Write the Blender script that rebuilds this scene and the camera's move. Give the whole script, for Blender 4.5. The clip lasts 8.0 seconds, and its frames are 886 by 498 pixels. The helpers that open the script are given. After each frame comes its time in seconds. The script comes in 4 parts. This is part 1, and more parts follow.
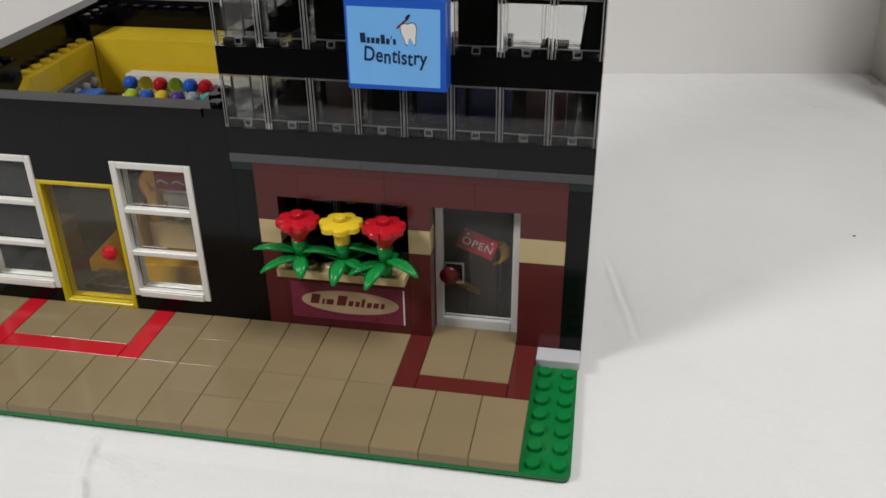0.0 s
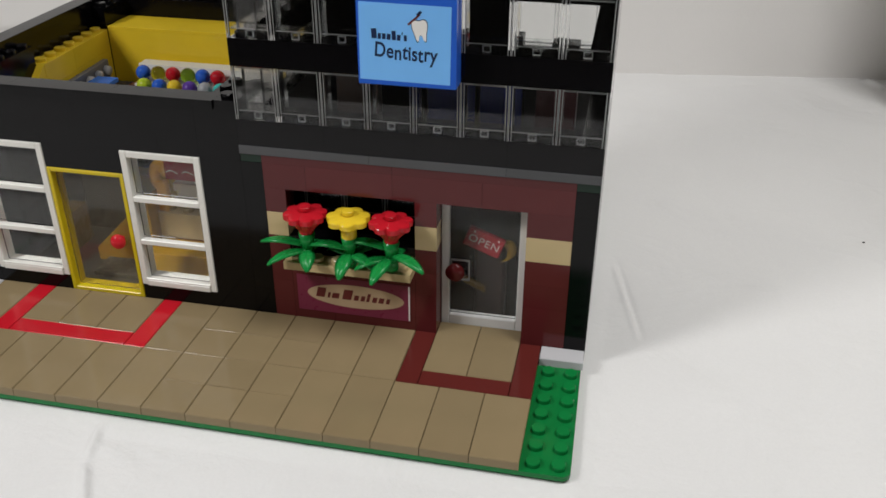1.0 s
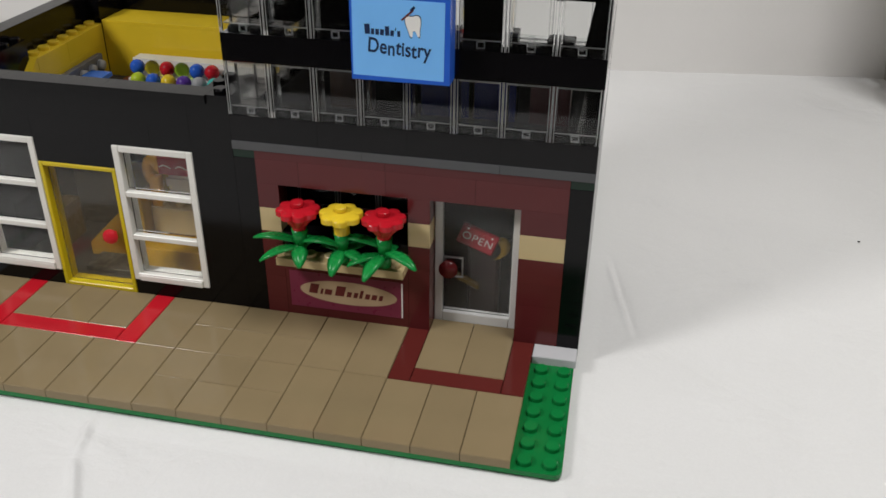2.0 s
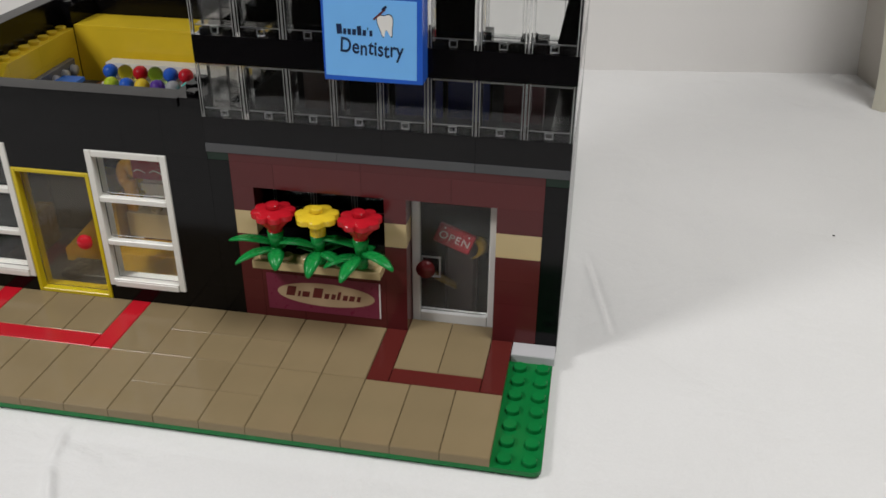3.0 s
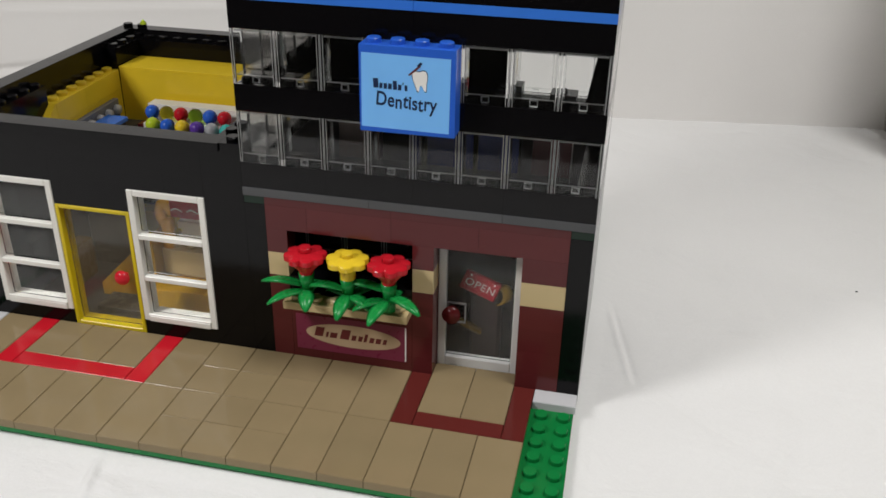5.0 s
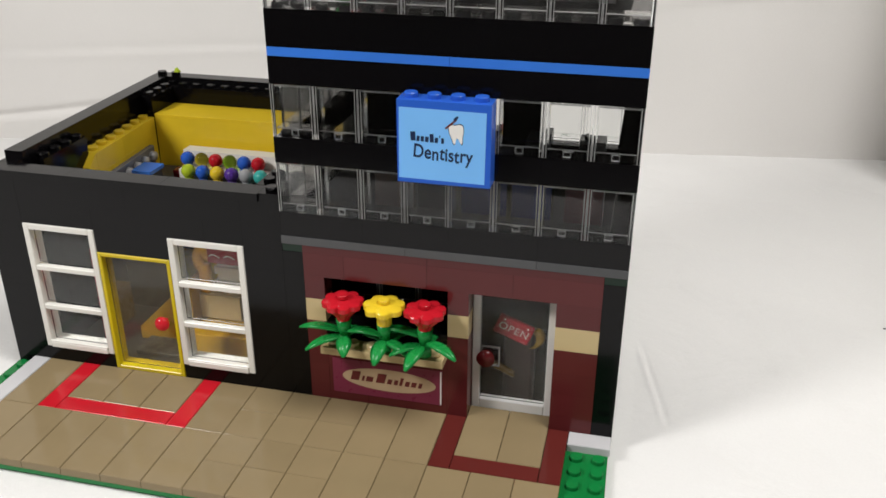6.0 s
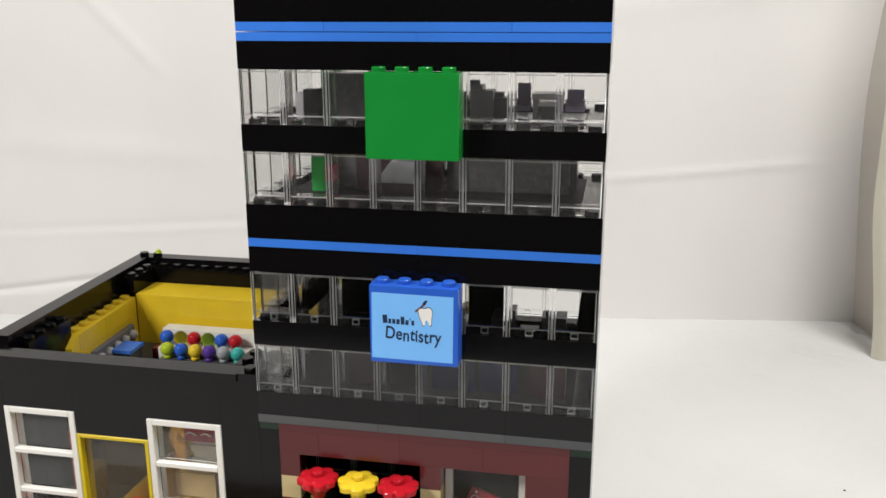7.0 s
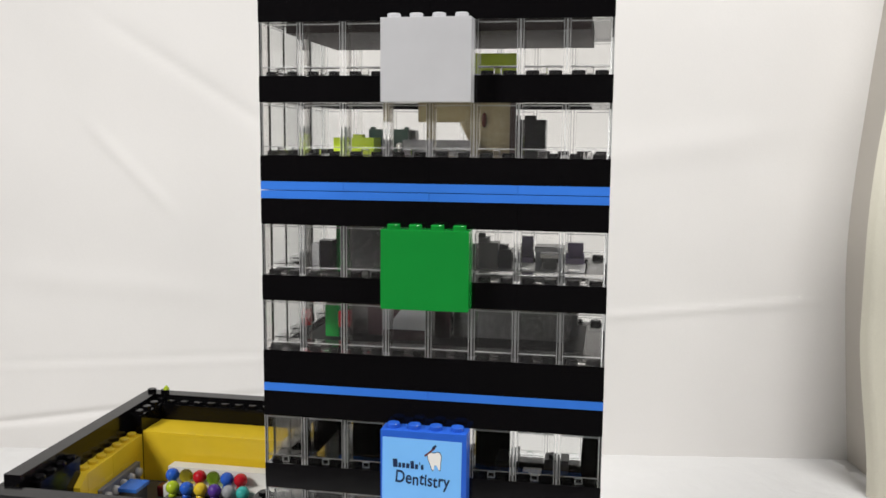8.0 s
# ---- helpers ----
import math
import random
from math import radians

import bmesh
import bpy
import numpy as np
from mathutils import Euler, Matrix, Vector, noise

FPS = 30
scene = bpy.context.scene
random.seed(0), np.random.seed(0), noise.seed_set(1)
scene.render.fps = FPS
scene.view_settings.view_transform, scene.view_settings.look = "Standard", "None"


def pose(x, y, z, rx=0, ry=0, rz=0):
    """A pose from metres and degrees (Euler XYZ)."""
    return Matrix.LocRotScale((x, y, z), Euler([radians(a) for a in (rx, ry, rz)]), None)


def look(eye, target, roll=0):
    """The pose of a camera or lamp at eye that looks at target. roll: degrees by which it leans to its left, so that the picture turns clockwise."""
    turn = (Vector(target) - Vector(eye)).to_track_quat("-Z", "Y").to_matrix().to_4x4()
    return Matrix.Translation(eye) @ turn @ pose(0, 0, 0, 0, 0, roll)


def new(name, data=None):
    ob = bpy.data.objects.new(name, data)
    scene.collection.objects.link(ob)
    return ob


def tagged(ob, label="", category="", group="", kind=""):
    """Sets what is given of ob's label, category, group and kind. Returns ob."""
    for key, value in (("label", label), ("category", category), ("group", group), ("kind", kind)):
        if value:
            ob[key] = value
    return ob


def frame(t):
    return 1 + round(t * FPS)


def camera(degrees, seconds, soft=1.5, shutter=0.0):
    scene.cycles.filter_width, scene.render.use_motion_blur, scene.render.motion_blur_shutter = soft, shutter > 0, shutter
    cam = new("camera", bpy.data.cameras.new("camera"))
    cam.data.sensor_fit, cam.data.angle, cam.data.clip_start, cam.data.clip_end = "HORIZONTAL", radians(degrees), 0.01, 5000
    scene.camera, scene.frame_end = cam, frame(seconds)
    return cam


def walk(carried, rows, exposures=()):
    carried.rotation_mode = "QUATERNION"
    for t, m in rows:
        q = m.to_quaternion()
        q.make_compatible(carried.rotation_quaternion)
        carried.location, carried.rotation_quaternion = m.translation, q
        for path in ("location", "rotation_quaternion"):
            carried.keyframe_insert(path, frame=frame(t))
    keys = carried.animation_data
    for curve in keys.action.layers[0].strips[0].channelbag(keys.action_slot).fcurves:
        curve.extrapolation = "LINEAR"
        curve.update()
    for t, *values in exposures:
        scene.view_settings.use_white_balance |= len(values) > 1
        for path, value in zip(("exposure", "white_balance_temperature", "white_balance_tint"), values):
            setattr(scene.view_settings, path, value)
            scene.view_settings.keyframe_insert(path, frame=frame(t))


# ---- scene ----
cam = camera(53.19, 8.0, soft=1.6)
PATH = [
    (0, (0.12890, -0.27228, 0.19574), (-0.03621, 0.58843, -0.28584), -0.742),
    (0.5, (0.13062, -0.27126, 0.19633), (-0.04270, 0.58881, -0.28352), -0.082),
    (1, (0.13042, -0.27186, 0.19684), (-0.04590, 0.58332, -0.29058), 0.311),
    (1.5, (0.13078, -0.27053, 0.19690), (-0.04785, 0.58196, -0.29437), 0.854),
    (3, (0.13425, -0.27038, 0.19502), (-0.02134, 0.58895, -0.29217), 0.368),
    (3.5, (0.13613, -0.27234, 0.19857), (-0.00788, 0.59459, -0.27861), 1.123),
    (4, (0.14473, -0.27000, 0.19732), (-0.00707, 0.60870, -0.25529), 0.758),
    (4.5, (0.14089, -0.27426, 0.20097), (-0.02876, 0.60065, -0.25262), 0.630),
    (5.8, (0.12691, -0.27697, 0.20655), (-0.07782, 0.59660, -0.23499), 1.619),
    (6, (0.12690, -0.27986, 0.21258), (-0.07682, 0.60084, -0.21505), 0.262),
    (6.5, (0.13096, -0.28486, 0.22139), (-0.04781, 0.63633, -0.12422), 2.127),
    (7, (0.13065, -0.29509, 0.22691), (-0.05427, 0.65219, -0.03475), -0.076),
    (7.5, (0.12654, -0.30610, 0.23509), (-0.05867, 0.65749, 0.04224), 0.038),
    (8, (0.12632, -0.31211, 0.23905), (-0.05206, 0.66401, 0.11508), 0.485),
]
# Brightness and white balance of the camera as it tilts up
EXPO = [(0, -0.13, 6420, 10), (1.7, -0.12, 6420, 10), (3.0, -0.18, 6420, 10), (3.5, -0.23, 6420, 10), (4.5, -0.16, 6420, 10), (5.8, 0.22, 6540, 10), (6.5, 0.34, 6560, 10), (7, 0.42, 6540, 10), (8, 0.40, 6440, 10)]
walk(cam, [(t, look(eye, target, roll)) for t, eye, target, roll in PATH], EXPO)

# ---- light: a dim room with a bright small lamp high to the front left and an added soft round lamp, unseen, hung above the table's front ----
world = bpy.data.worlds.new("room_air")
scene.world = world
world.use_nodes = True
world.node_tree.nodes["Background"].inputs[0].default_value = (1.0, 0.98, 0.95, 1)
world.node_tree.nodes["Background"].inputs[1].default_value = 0.05


def area_lamp(name, at, target, size, watts, colour):
    data = bpy.data.lights.new(name, "AREA")
    data.shape, data.size, data.energy, data.color = "DISK", size, watts, colour
    ob = new(name, data)
    ob.matrix_world = look(at, target)
    return ob


area_lamp("lamp_light", (-0.40, -0.41, 0.56), (0.06, 0.0, 0.08), 0.20, 3.4, (1.0, 0.98, 0.955))
area_lamp("overhead_light", (0.38, -0.13, 0.83), (0.19, 0.0, 0), 0.40, 5.1, (1.0, 0.98, 0.955))

# ---- scale: one stud and one plate of the building toy, and the top of the base ----
S, P, ZB = 0.008, 0.0032, 0.002


# ---- materials ----
def nodes_of(name):
    m = bpy.data.materials.new(name)
    m.use_nodes = True
    n, l = m.node_tree.nodes, m.node_tree.links
    return m, n, l, n["Principled BSDF"]


def plastic(name, rgb, rough=0.16, spread=0.06, bump=0.02, gloss=0.3):
    """Moulded ABS: gloss with fine scuffs and a slow waviness, each piece a touch lighter or darker."""
    m, n, l, b = nodes_of(name)
    tex = n.new("ShaderNodeTexCoord")
    slow, fine = n.new("ShaderNodeTexNoise"), n.new("ShaderNodeTexNoise")
    slow.inputs["Scale"].default_value, fine.inputs["Scale"].default_value = 70, 420
    slow.inputs["Detail"].default_value, fine.inputs["Detail"].default_value = 3, 4
    for t in (slow, fine):
        l.new(tex.outputs["Object"], t.inputs["Vector"])
    info = n.new("ShaderNodeObjectInfo")
    ramp = n.new("ShaderNodeMapRange")
    ramp.inputs["To Min"].default_value, ramp.inputs["To Max"].default_value = 1 - spread, 1 + spread
    l.new(info.outputs["Random"], ramp.inputs["Value"])
    mix = n.new("ShaderNodeMapRange")
    mix.inputs["To Min"].default_value, mix.inputs["To Max"].default_value = 0.93, 1.07
    l.new(slow.outputs["Fac"], mix.inputs["Value"])
    mul = n.new("ShaderNodeMath")
    mul.operation = "MULTIPLY"
    l.new(ramp.outputs[0], mul.inputs[0]), l.new(mix.outputs[0], mul.inputs[1])
    col = n.new("ShaderNodeVectorMath")
    col.operation = "SCALE"
    col.inputs[0].default_value = rgb
    l.new(mul.outputs[0], col.inputs["Scale"])
    l.new(col.outputs[0], b.inputs["Base Color"])
    rr = n.new("ShaderNodeMapRange")
    rr.inputs["From Min"].default_value, rr.inputs["From Max"].default_value = 0.3, 0.75
    rr.inputs["To Min"].default_value, rr.inputs["To Max"].default_value = rough * 0.85, rough * 1.3
    l.new(fine.outputs["Fac"], rr.inputs["Value"])
    l.new(rr.outputs[0], b.inputs["Roughness"])
    bp = n.new("ShaderNodeBump")
    bp.inputs["Strength"].default_value, bp.inputs["Distance"].default_value = bump, 0.002
    l.new(slow.outputs["Fac"], bp.inputs["Height"])
    l.new(bp.outputs[0], b.inputs["Normal"])
    b.inputs["IOR"].default_value = 1.50
    b.inputs["Specular IOR Level"].default_value = gloss
    return m


def clear(name, rgb=(0.97, 0.98, 0.98), rough=0.004):
    m, n, l, b = nodes_of(name)
    b.inputs["Base Color"].default_value = (*rgb, 1)
    b.inputs["Transmission Weight"].default_value = 1.0
    b.inputs["IOR"].default_value = 1.32
    tex, noise_ = n.new("ShaderNodeTexCoord"), n.new("ShaderNodeTexNoise")
    noise_.inputs["Scale"].default_value = 220
    l.new(tex.outputs["Object"], noise_.inputs["Vector"])
    rr = n.new("ShaderNodeMapRange")
    rr.inputs["To Min"].default_value, rr.inputs["To Max"].default_value = rough * 0.3, rough * 1.5
    l.new(noise_.outputs["Fac"], rr.inputs["Value"])
    l.new(rr.outputs[0], b.inputs["Roughness"])
    return m


def fabric(name, rgb, creased=0.35, woven=0.16):
    """Cotton sheet: a weave, soft creases and faint grey stains."""
    m, n, l, b = nodes_of(name)
    tex = n.new("ShaderNodeTexCoord")
    weave, crease, stain = n.new("ShaderNodeTexNoise"), n.new("ShaderNodeTexNoise"), n.new("ShaderNodeTexNoise")
    for t, s, d in ((weave, 900, 2), (crease, 22, 8), (stain, 5, 3)):
        t.inputs["Scale"].default_value, t.inputs["Detail"].default_value = s, d
        l.new(tex.outputs["Object"], t.inputs["Vector"])
    crease.inputs["Distortion"].default_value = 0.6
    ramp = n.new("ShaderNodeMapRange")
    ramp.inputs["From Min"].default_value, ramp.inputs["From Max"].default_value = 0.3, 0.7
    ramp.inputs["To Min"].default_value, ramp.inputs["To Max"].default_value = 0.95, 1.03
    l.new(stain.outputs["Fac"], ramp.inputs["Value"])
    thread = n.new("ShaderNodeMapRange")
    thread.inputs["From Min"].default_value, thread.inputs["From Max"].default_value = 0.3, 0.7
    thread.inputs["To Min"].default_value, thread.inputs["To Max"].default_value = 1 - 0.12 * woven, 1 + 0.10 * woven
    l.new(weave.outputs["Fac"], thread.inputs["Value"])
    both = n.new("ShaderNodeMath")
    both.operation = "MULTIPLY"
    l.new(ramp.outputs[0], both.inputs[0]), l.new(thread.outputs[0], both.inputs[1])
    col = n.new("ShaderNodeVectorMath")
    col.operation = "SCALE"
    col.inputs[0].default_value = rgb
    l.new(both.outputs[0], col.inputs["Scale"])
    l.new(col.outputs[0], b.inputs["Base Color"])
    b1, b2 = n.new("ShaderNodeBump"), n.new("ShaderNodeBump")
    b1.inputs["Strength"].default_value, b1.inputs["Distance"].default_value = woven, 0.0008
    b2.inputs["Strength"].default_value, b2.inputs["Distance"].default_value = creased, 0.006
    l.new(weave.outputs["Fac"], b1.inputs["Height"])
    l.new(crease.outputs["Fac"], b2.inputs["Height"])
    l.new(b1.outputs[0], b2.inputs["Normal"])
    l.new(b2.outputs[0], b.inputs["Normal"])
    b.inputs["Roughness"].default_value = 0.9
    b.inputs["Specular IOR Level"].default_value = 0.15
    b.inputs["Sheen Weight"].default_value = 0.1
    return m


BLACK = plastic("black_plastic", (0.0035, 0.0032, 0.0037), 0.13, gloss=0.2)
# A lighter black; on the tower's low band it paints in the cloth's reflection
PALER_BLACK = plastic("paler_black_plastic", (0.0055, 0.005, 0.0058), 0.17, gloss=0.22)
DARK_RED = plastic("dark_red_plastic", (0.100, 0.017, 0.018), 0.14)
RED = plastic("red_plastic", (0.53, 0.012, 0.023), 0.15)
TAN = plastic("tan_plastic", (0.60, 0.47, 0.25), 0.2)
DARK_TAN = plastic("dark_tan_plastic", (0.25, 0.190, 0.105), 0.12, 0.05, gloss=0.27)
GREEN = plastic("green_plastic", (0.009, 0.235, 0.034), 0.16)
DARK_GREEN = plastic("dark_green_plastic", (0.005, 0.022, 0.012), 0.16)
LIME = plastic("lime_plastic", (0.48, 0.62, 0.03), 0.2)
YELLOW = plastic("yellow_plastic", (0.78, 0.55, 0.030), 0.17, 0.04)
BLUE = plastic("blue_plastic", (0.028, 0.122, 0.60), 0.15)
STRIPE = plastic("bright_blue_plastic", (0.045, 0.20, 0.74), 0.15)
WHITE = plastic("white_plastic", (0.80, 0.79, 0.74), 0.2, 0.03)
PALE = plastic("pale_grey_plastic", (0.53, 0.53, 0.545), 0.2, 0.03)
GREY = plastic("light_grey_plastic", (0.36, 0.37, 0.39), 0.2)
DARK_GREY = plastic("dark_grey_plastic", (0.078, 0.080, 0.084), 0.2)
SLATE = plastic("slate_grey_plastic", (0.15, 0.155, 0.175), 0.2)
BASE_GREEN = plastic("baseplate_green_plastic", (0.006, 0.18, 0.042), 0.16)
MID_GREY = plastic("mid_grey_plastic", (0.095, 0.095, 0.095), 0.25)
OLIVE = plastic("olive_tan_plastic", (0.20, 0.17, 0.10), 0.25)
NAVY = plastic("navy_plastic", (0.012, 0.018, 0.09), 0.2)
PURPLE = plastic("purple_plastic", (0.10, 0.04, 0.30), 0.2)
LAVENDER = plastic("lavender_grey_plastic", (0.24, 0.21, 0.31), 0.2)
TEAL = plastic("teal_plastic", (0.05, 0.42, 0.38), 0.2)
MATT_BLACK = plastic("matt_black_plastic", (0.007, 0.007, 0.007), 0.5, gloss=0.1)
PLUM = plastic("dull_plum_plastic", (0.040, 0.022, 0.026), 0.4)
# Dark green greyed and lightened to paint in the haze of the window panels
HAZED_GREEN = plastic("hazed_green_plastic", (0.035, 0.062, 0.048), 0.3)
STAND_BROWN = plastic("dark_brown_plastic", (0.024, 0.010, 0.009), 0.5)
BROWN = plastic("brown_plastic", (0.075, 0.022, 0.016), 0.18)
CLEAR = clear("clear_plastic")
CLEAR.node_tree.nodes["Principled BSDF"].inputs["IOR"].default_value = 1.30
# A small white diffuse share paints the room's reflected haze onto the upper panels
HAZY = clear("veiled_clear_plastic", (0.93, 0.92, 0.91), 0.02)
HAZY.node_tree.nodes["Principled BSDF"].inputs["IOR"].default_value = 1.36
HAZY.node_tree.nodes["Principled BSDF"].inputs["Transmission Weight"].default_value = 0.993
# Left side panels: a stronger white share paints in the veil of reflected cloth
SIDE_VEIL = clear("side_veil_clear_plastic", (0.93, 0.92, 0.91), 0.05)
SIDE_VEIL.node_tree.nodes["Principled BSDF"].inputs["IOR"].default_value = 1.36
SIDE_VEIL.node_tree.nodes["Principled BSDF"].inputs["Transmission Weight"].default_value = 0.93
# Part white clear plastic: painted highlights for thin edges and rims
GLINT_EDGE = clear("clear_plastic_glint", (0.97, 0.98, 0.98), 0.18)
GLINT_EDGE.node_tree.nodes["Principled BSDF"].inputs["Transmission Weight"].default_value = 0.74
PANE = clear("window_pane_plastic", (0.90, 0.91, 0.90))
PANE.node_tree.nodes["Principled BSDF"].inputs["IOR"].default_value = 1.2
# The opaque white remainder paints a grey reflection veil over the panes
PANE.node_tree.nodes["Principled BSDF"].inputs["Transmission Weight"].default_value = 0.965
RED_GLASS, YELLOW_GLASS = clear("clear_red", (0.8, 0.02, 0.03), 0.05), clear("clear_yellow", (0.85, 0.75, 0.05), 0.05)
LIME_GLASS, BLUE_GLASS = clear("clear_lime", (0.45, 0.75, 0.06), 0.05), clear("clear_blue", (0.03, 0.2, 0.75), 0.05)
STICKER_BLUE = plastic("light_blue_paper", (0.20, 0.52, 1.0), 0.4, 0.0)
STICKER_PLUM = plastic("plum_sticker", (0.20, 0.027, 0.062), 0.3, 0.0)
STICKER_CREAM = plastic("cream_print", (0.52, 0.38, 0.24), 0.35, 0.0)
INK, INK_RED, INK_WHITE = plastic("navy_ink", (0.008, 0.02, 0.07), 0.5, 0.0), plastic("maroon_ink", (0.13, 0.02, 0.018), 0.5, 0.0), plastic("white_ink", (0.85, 0.83, 0.8), 0.5, 0.0)
CLOTH = fabric("white_cotton", (0.755, 0.752, 0.745), 0.6, 0.1)
HUNG_CLOTH = fabric("hung_white_cotton", (0.755, 0.737, 0.716), 0.05, 0.06)
CREAM_CLOTH = fabric("cream_cotton", (0.72, 0.69, 0.58), 0.05, 0.15)
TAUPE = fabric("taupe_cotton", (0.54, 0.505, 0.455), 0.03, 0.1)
# Unseen walls, toned dark so that black plastic and panes reflect little
PLASTER = fabric("painted_plaster", (0.24, 0.23, 0.215))
CEILING = fabric("ceiling_paint", (0.55, 0.53, 0.50))


# ---- builders ----
def mesh_of(name, bm, mat, smooth=False):
    me = bpy.data.meshes.new(name)
    bmesh.ops.recalc_face_normals(bm, faces=bm.faces[:])
    for f in bm.faces:
        f.smooth = smooth
    bm.to_mesh(me)
    bm.free()
    me.materials.append(mat)
    return me


def thing(name, at, label, category, group="", kind=""):
    """An Empty at a thing's base, at studs x, y and plates z."""
    ob = new(name)
    ob.location = (at[0] * S, at[1] * S, ZB + at[2] * P)
    ob.empty_display_size = 0.005
    return tagged(ob, label, category, group, kind)


def base_of(ob):
    at = Vector(ob.location)
    while ob.parent:
        ob = ob.parent
        at = at + ob.location
    return at


def put(name, me, parent, at, label="", turn=None):
    """A mesh at a place in metres, as a part of parent or on its own."""
    ob = new(name, me)
    ob.location = Vector(at) - (base_of(parent) if parent else Vector())
    if parent:
        ob.parent = parent
    if turn:
        ob.rotation_euler = turn
    return tagged(ob, label)


def part(name, bm, mat, parent, label="", smooth=False):
    """A bmesh in world metres as one part of a thing."""
    me = mesh_of(name, bm, mat, smooth)
    return put(name, me, parent, (0, 0, 0), label)


def add_box(bm, x0, x1, y0, y1, z0, z1, bevel=0.0):
    """A box between metres, its edges broken by bevel."""
    made = bmesh.ops.create_cube(bm, size=1.0)["verts"]
    for v in made:
        v.co = Vector((x0 if v.co.x < 0 else x1, y0 if v.co.y < 0 else y1, z0 if v.co.z < 0 else z1))
    if bevel:
        edges = {e for v in made for e in v.link_edges}
        bmesh.ops.bevel(bm, geom=list(edges), offset=bevel, segments=1, affect="EDGES", clamp_overlap=True)


def add_round(bm, x, y, z, r0, r1, h, n=16):
    """An upright cylinder or cone from z upwards."""
    made = bmesh.ops.create_cone(bm, cap_ends=True, segments=n, radius1=r0, radius2=r1, depth=h)["verts"]
    bmesh.ops.translate(bm, verts=made, vec=(x, y, z + h / 2))


def studs_at(bm, spots, z):
    """Studs with a small rounded rim at stud centres, on the height z in plates."""
    for x, y in spots:
        add_round(bm, x * S, y * S, ZB + z * P, 0.0024, 0.0024, 0.0014)
        add_round(bm, x * S, y * S, ZB + z * P + 0.0014, 0.0024, 0.00215, 0.0003)


BRICKS = {}
GAP = 0.00004


def brick(parent, x0, x1, y0, y1, z0, z1, mat, name="brick", label="", studs=False):
    """One brick, plate or tile between studs x, y and plates z; alike ones share a mesh."""
    w, d, h = (x1 - x0) * S, (y1 - y0) * S, (z1 - z0) * P
    key = (round(w, 5), round(d, 5), round(h, 5), mat.name, studs)
    if key not in BRICKS:
        bm = bmesh.new()
        add_box(bm, GAP, w - GAP, GAP, d - GAP, GAP * 0.5, h - GAP * 0.5, 0.0 if mat in (BLACK, PALER_BLACK, DARK_RED) else 0.00007)
        if studs:
            for i in range(round(x1 - x0)):
                for j in range(round(y1 - y0)):
                    add_round(bm, (i + 0.5) * S, (j + 0.5) * S, h - GAP, 0.0024, 0.0024, 0.0014)
                    add_round(bm, (i + 0.5) * S, (j + 0.5) * S, h - GAP + 0.0014, 0.0024, 0.00215, 0.0003)
        BRICKS[key] = mesh_of(name, bm, mat)
    return put(name, BRICKS[key], parent, (x0 * S, y0 * S, ZB + z0 * P), label)


def course(parent, cuts, y0, y1, z0, z1, mat, name="brick", studs=False):
    """Bricks side by side along x, cut at the given studs."""
    for a, b in zip(cuts, cuts[1:]):
        brick(parent, a, b, y0, y1, z0, z1, mat, name, studs=studs)


def course_y(parent, x0, x1, cuts, z0, z1, mat, name="brick", studs=False):
    for a, b in zip(cuts, cuts[1:]):
        brick(parent, x0, x1, a, b, z0, z1, mat, name, studs=studs)


def tile(parent, x0, x1, y0, y1, z0, z1, mat):
    """A smooth tile with rounded upper edges; each lies a hair askew."""
    w, d, h = (x1 - x0) * S, (y1 - y0) * S, (z1 - z0) * P
    key = (round(w, 5), round(d, 5), round(h, 5), mat.name, "tile")
    if key not in BRICKS:
        bm = bmesh.new()
        add_box(bm, 0.00011 - w / 2, w / 2 - 0.00011, GAP - d / 2, d / 2 - GAP, 0.0, h)
        upper = [e for e in bm.edges if min(v.co.z for v in e.verts) > h * 0.9]
        bmesh.ops.bevel(bm, geom=upper, offset=0.00022, segments=3, affect="EDGES", clamp_overlap=True)
        BRICKS[key] = mesh_of("tile", bm, mat)
    tilt = (radians(ASKEW.uniform(-0.18, 0.18)), radians(ASKEW.uniform(-0.14, 0.14)), 0)
    return put("tile", BRICKS[key], parent, ((x0 + x1) / 2 * S, (y0 + y1) / 2 * S, ZB + z0 * P + ASKEW.uniform(0, 0.00004)), "", tilt)


ASKEW = random.Random(4)


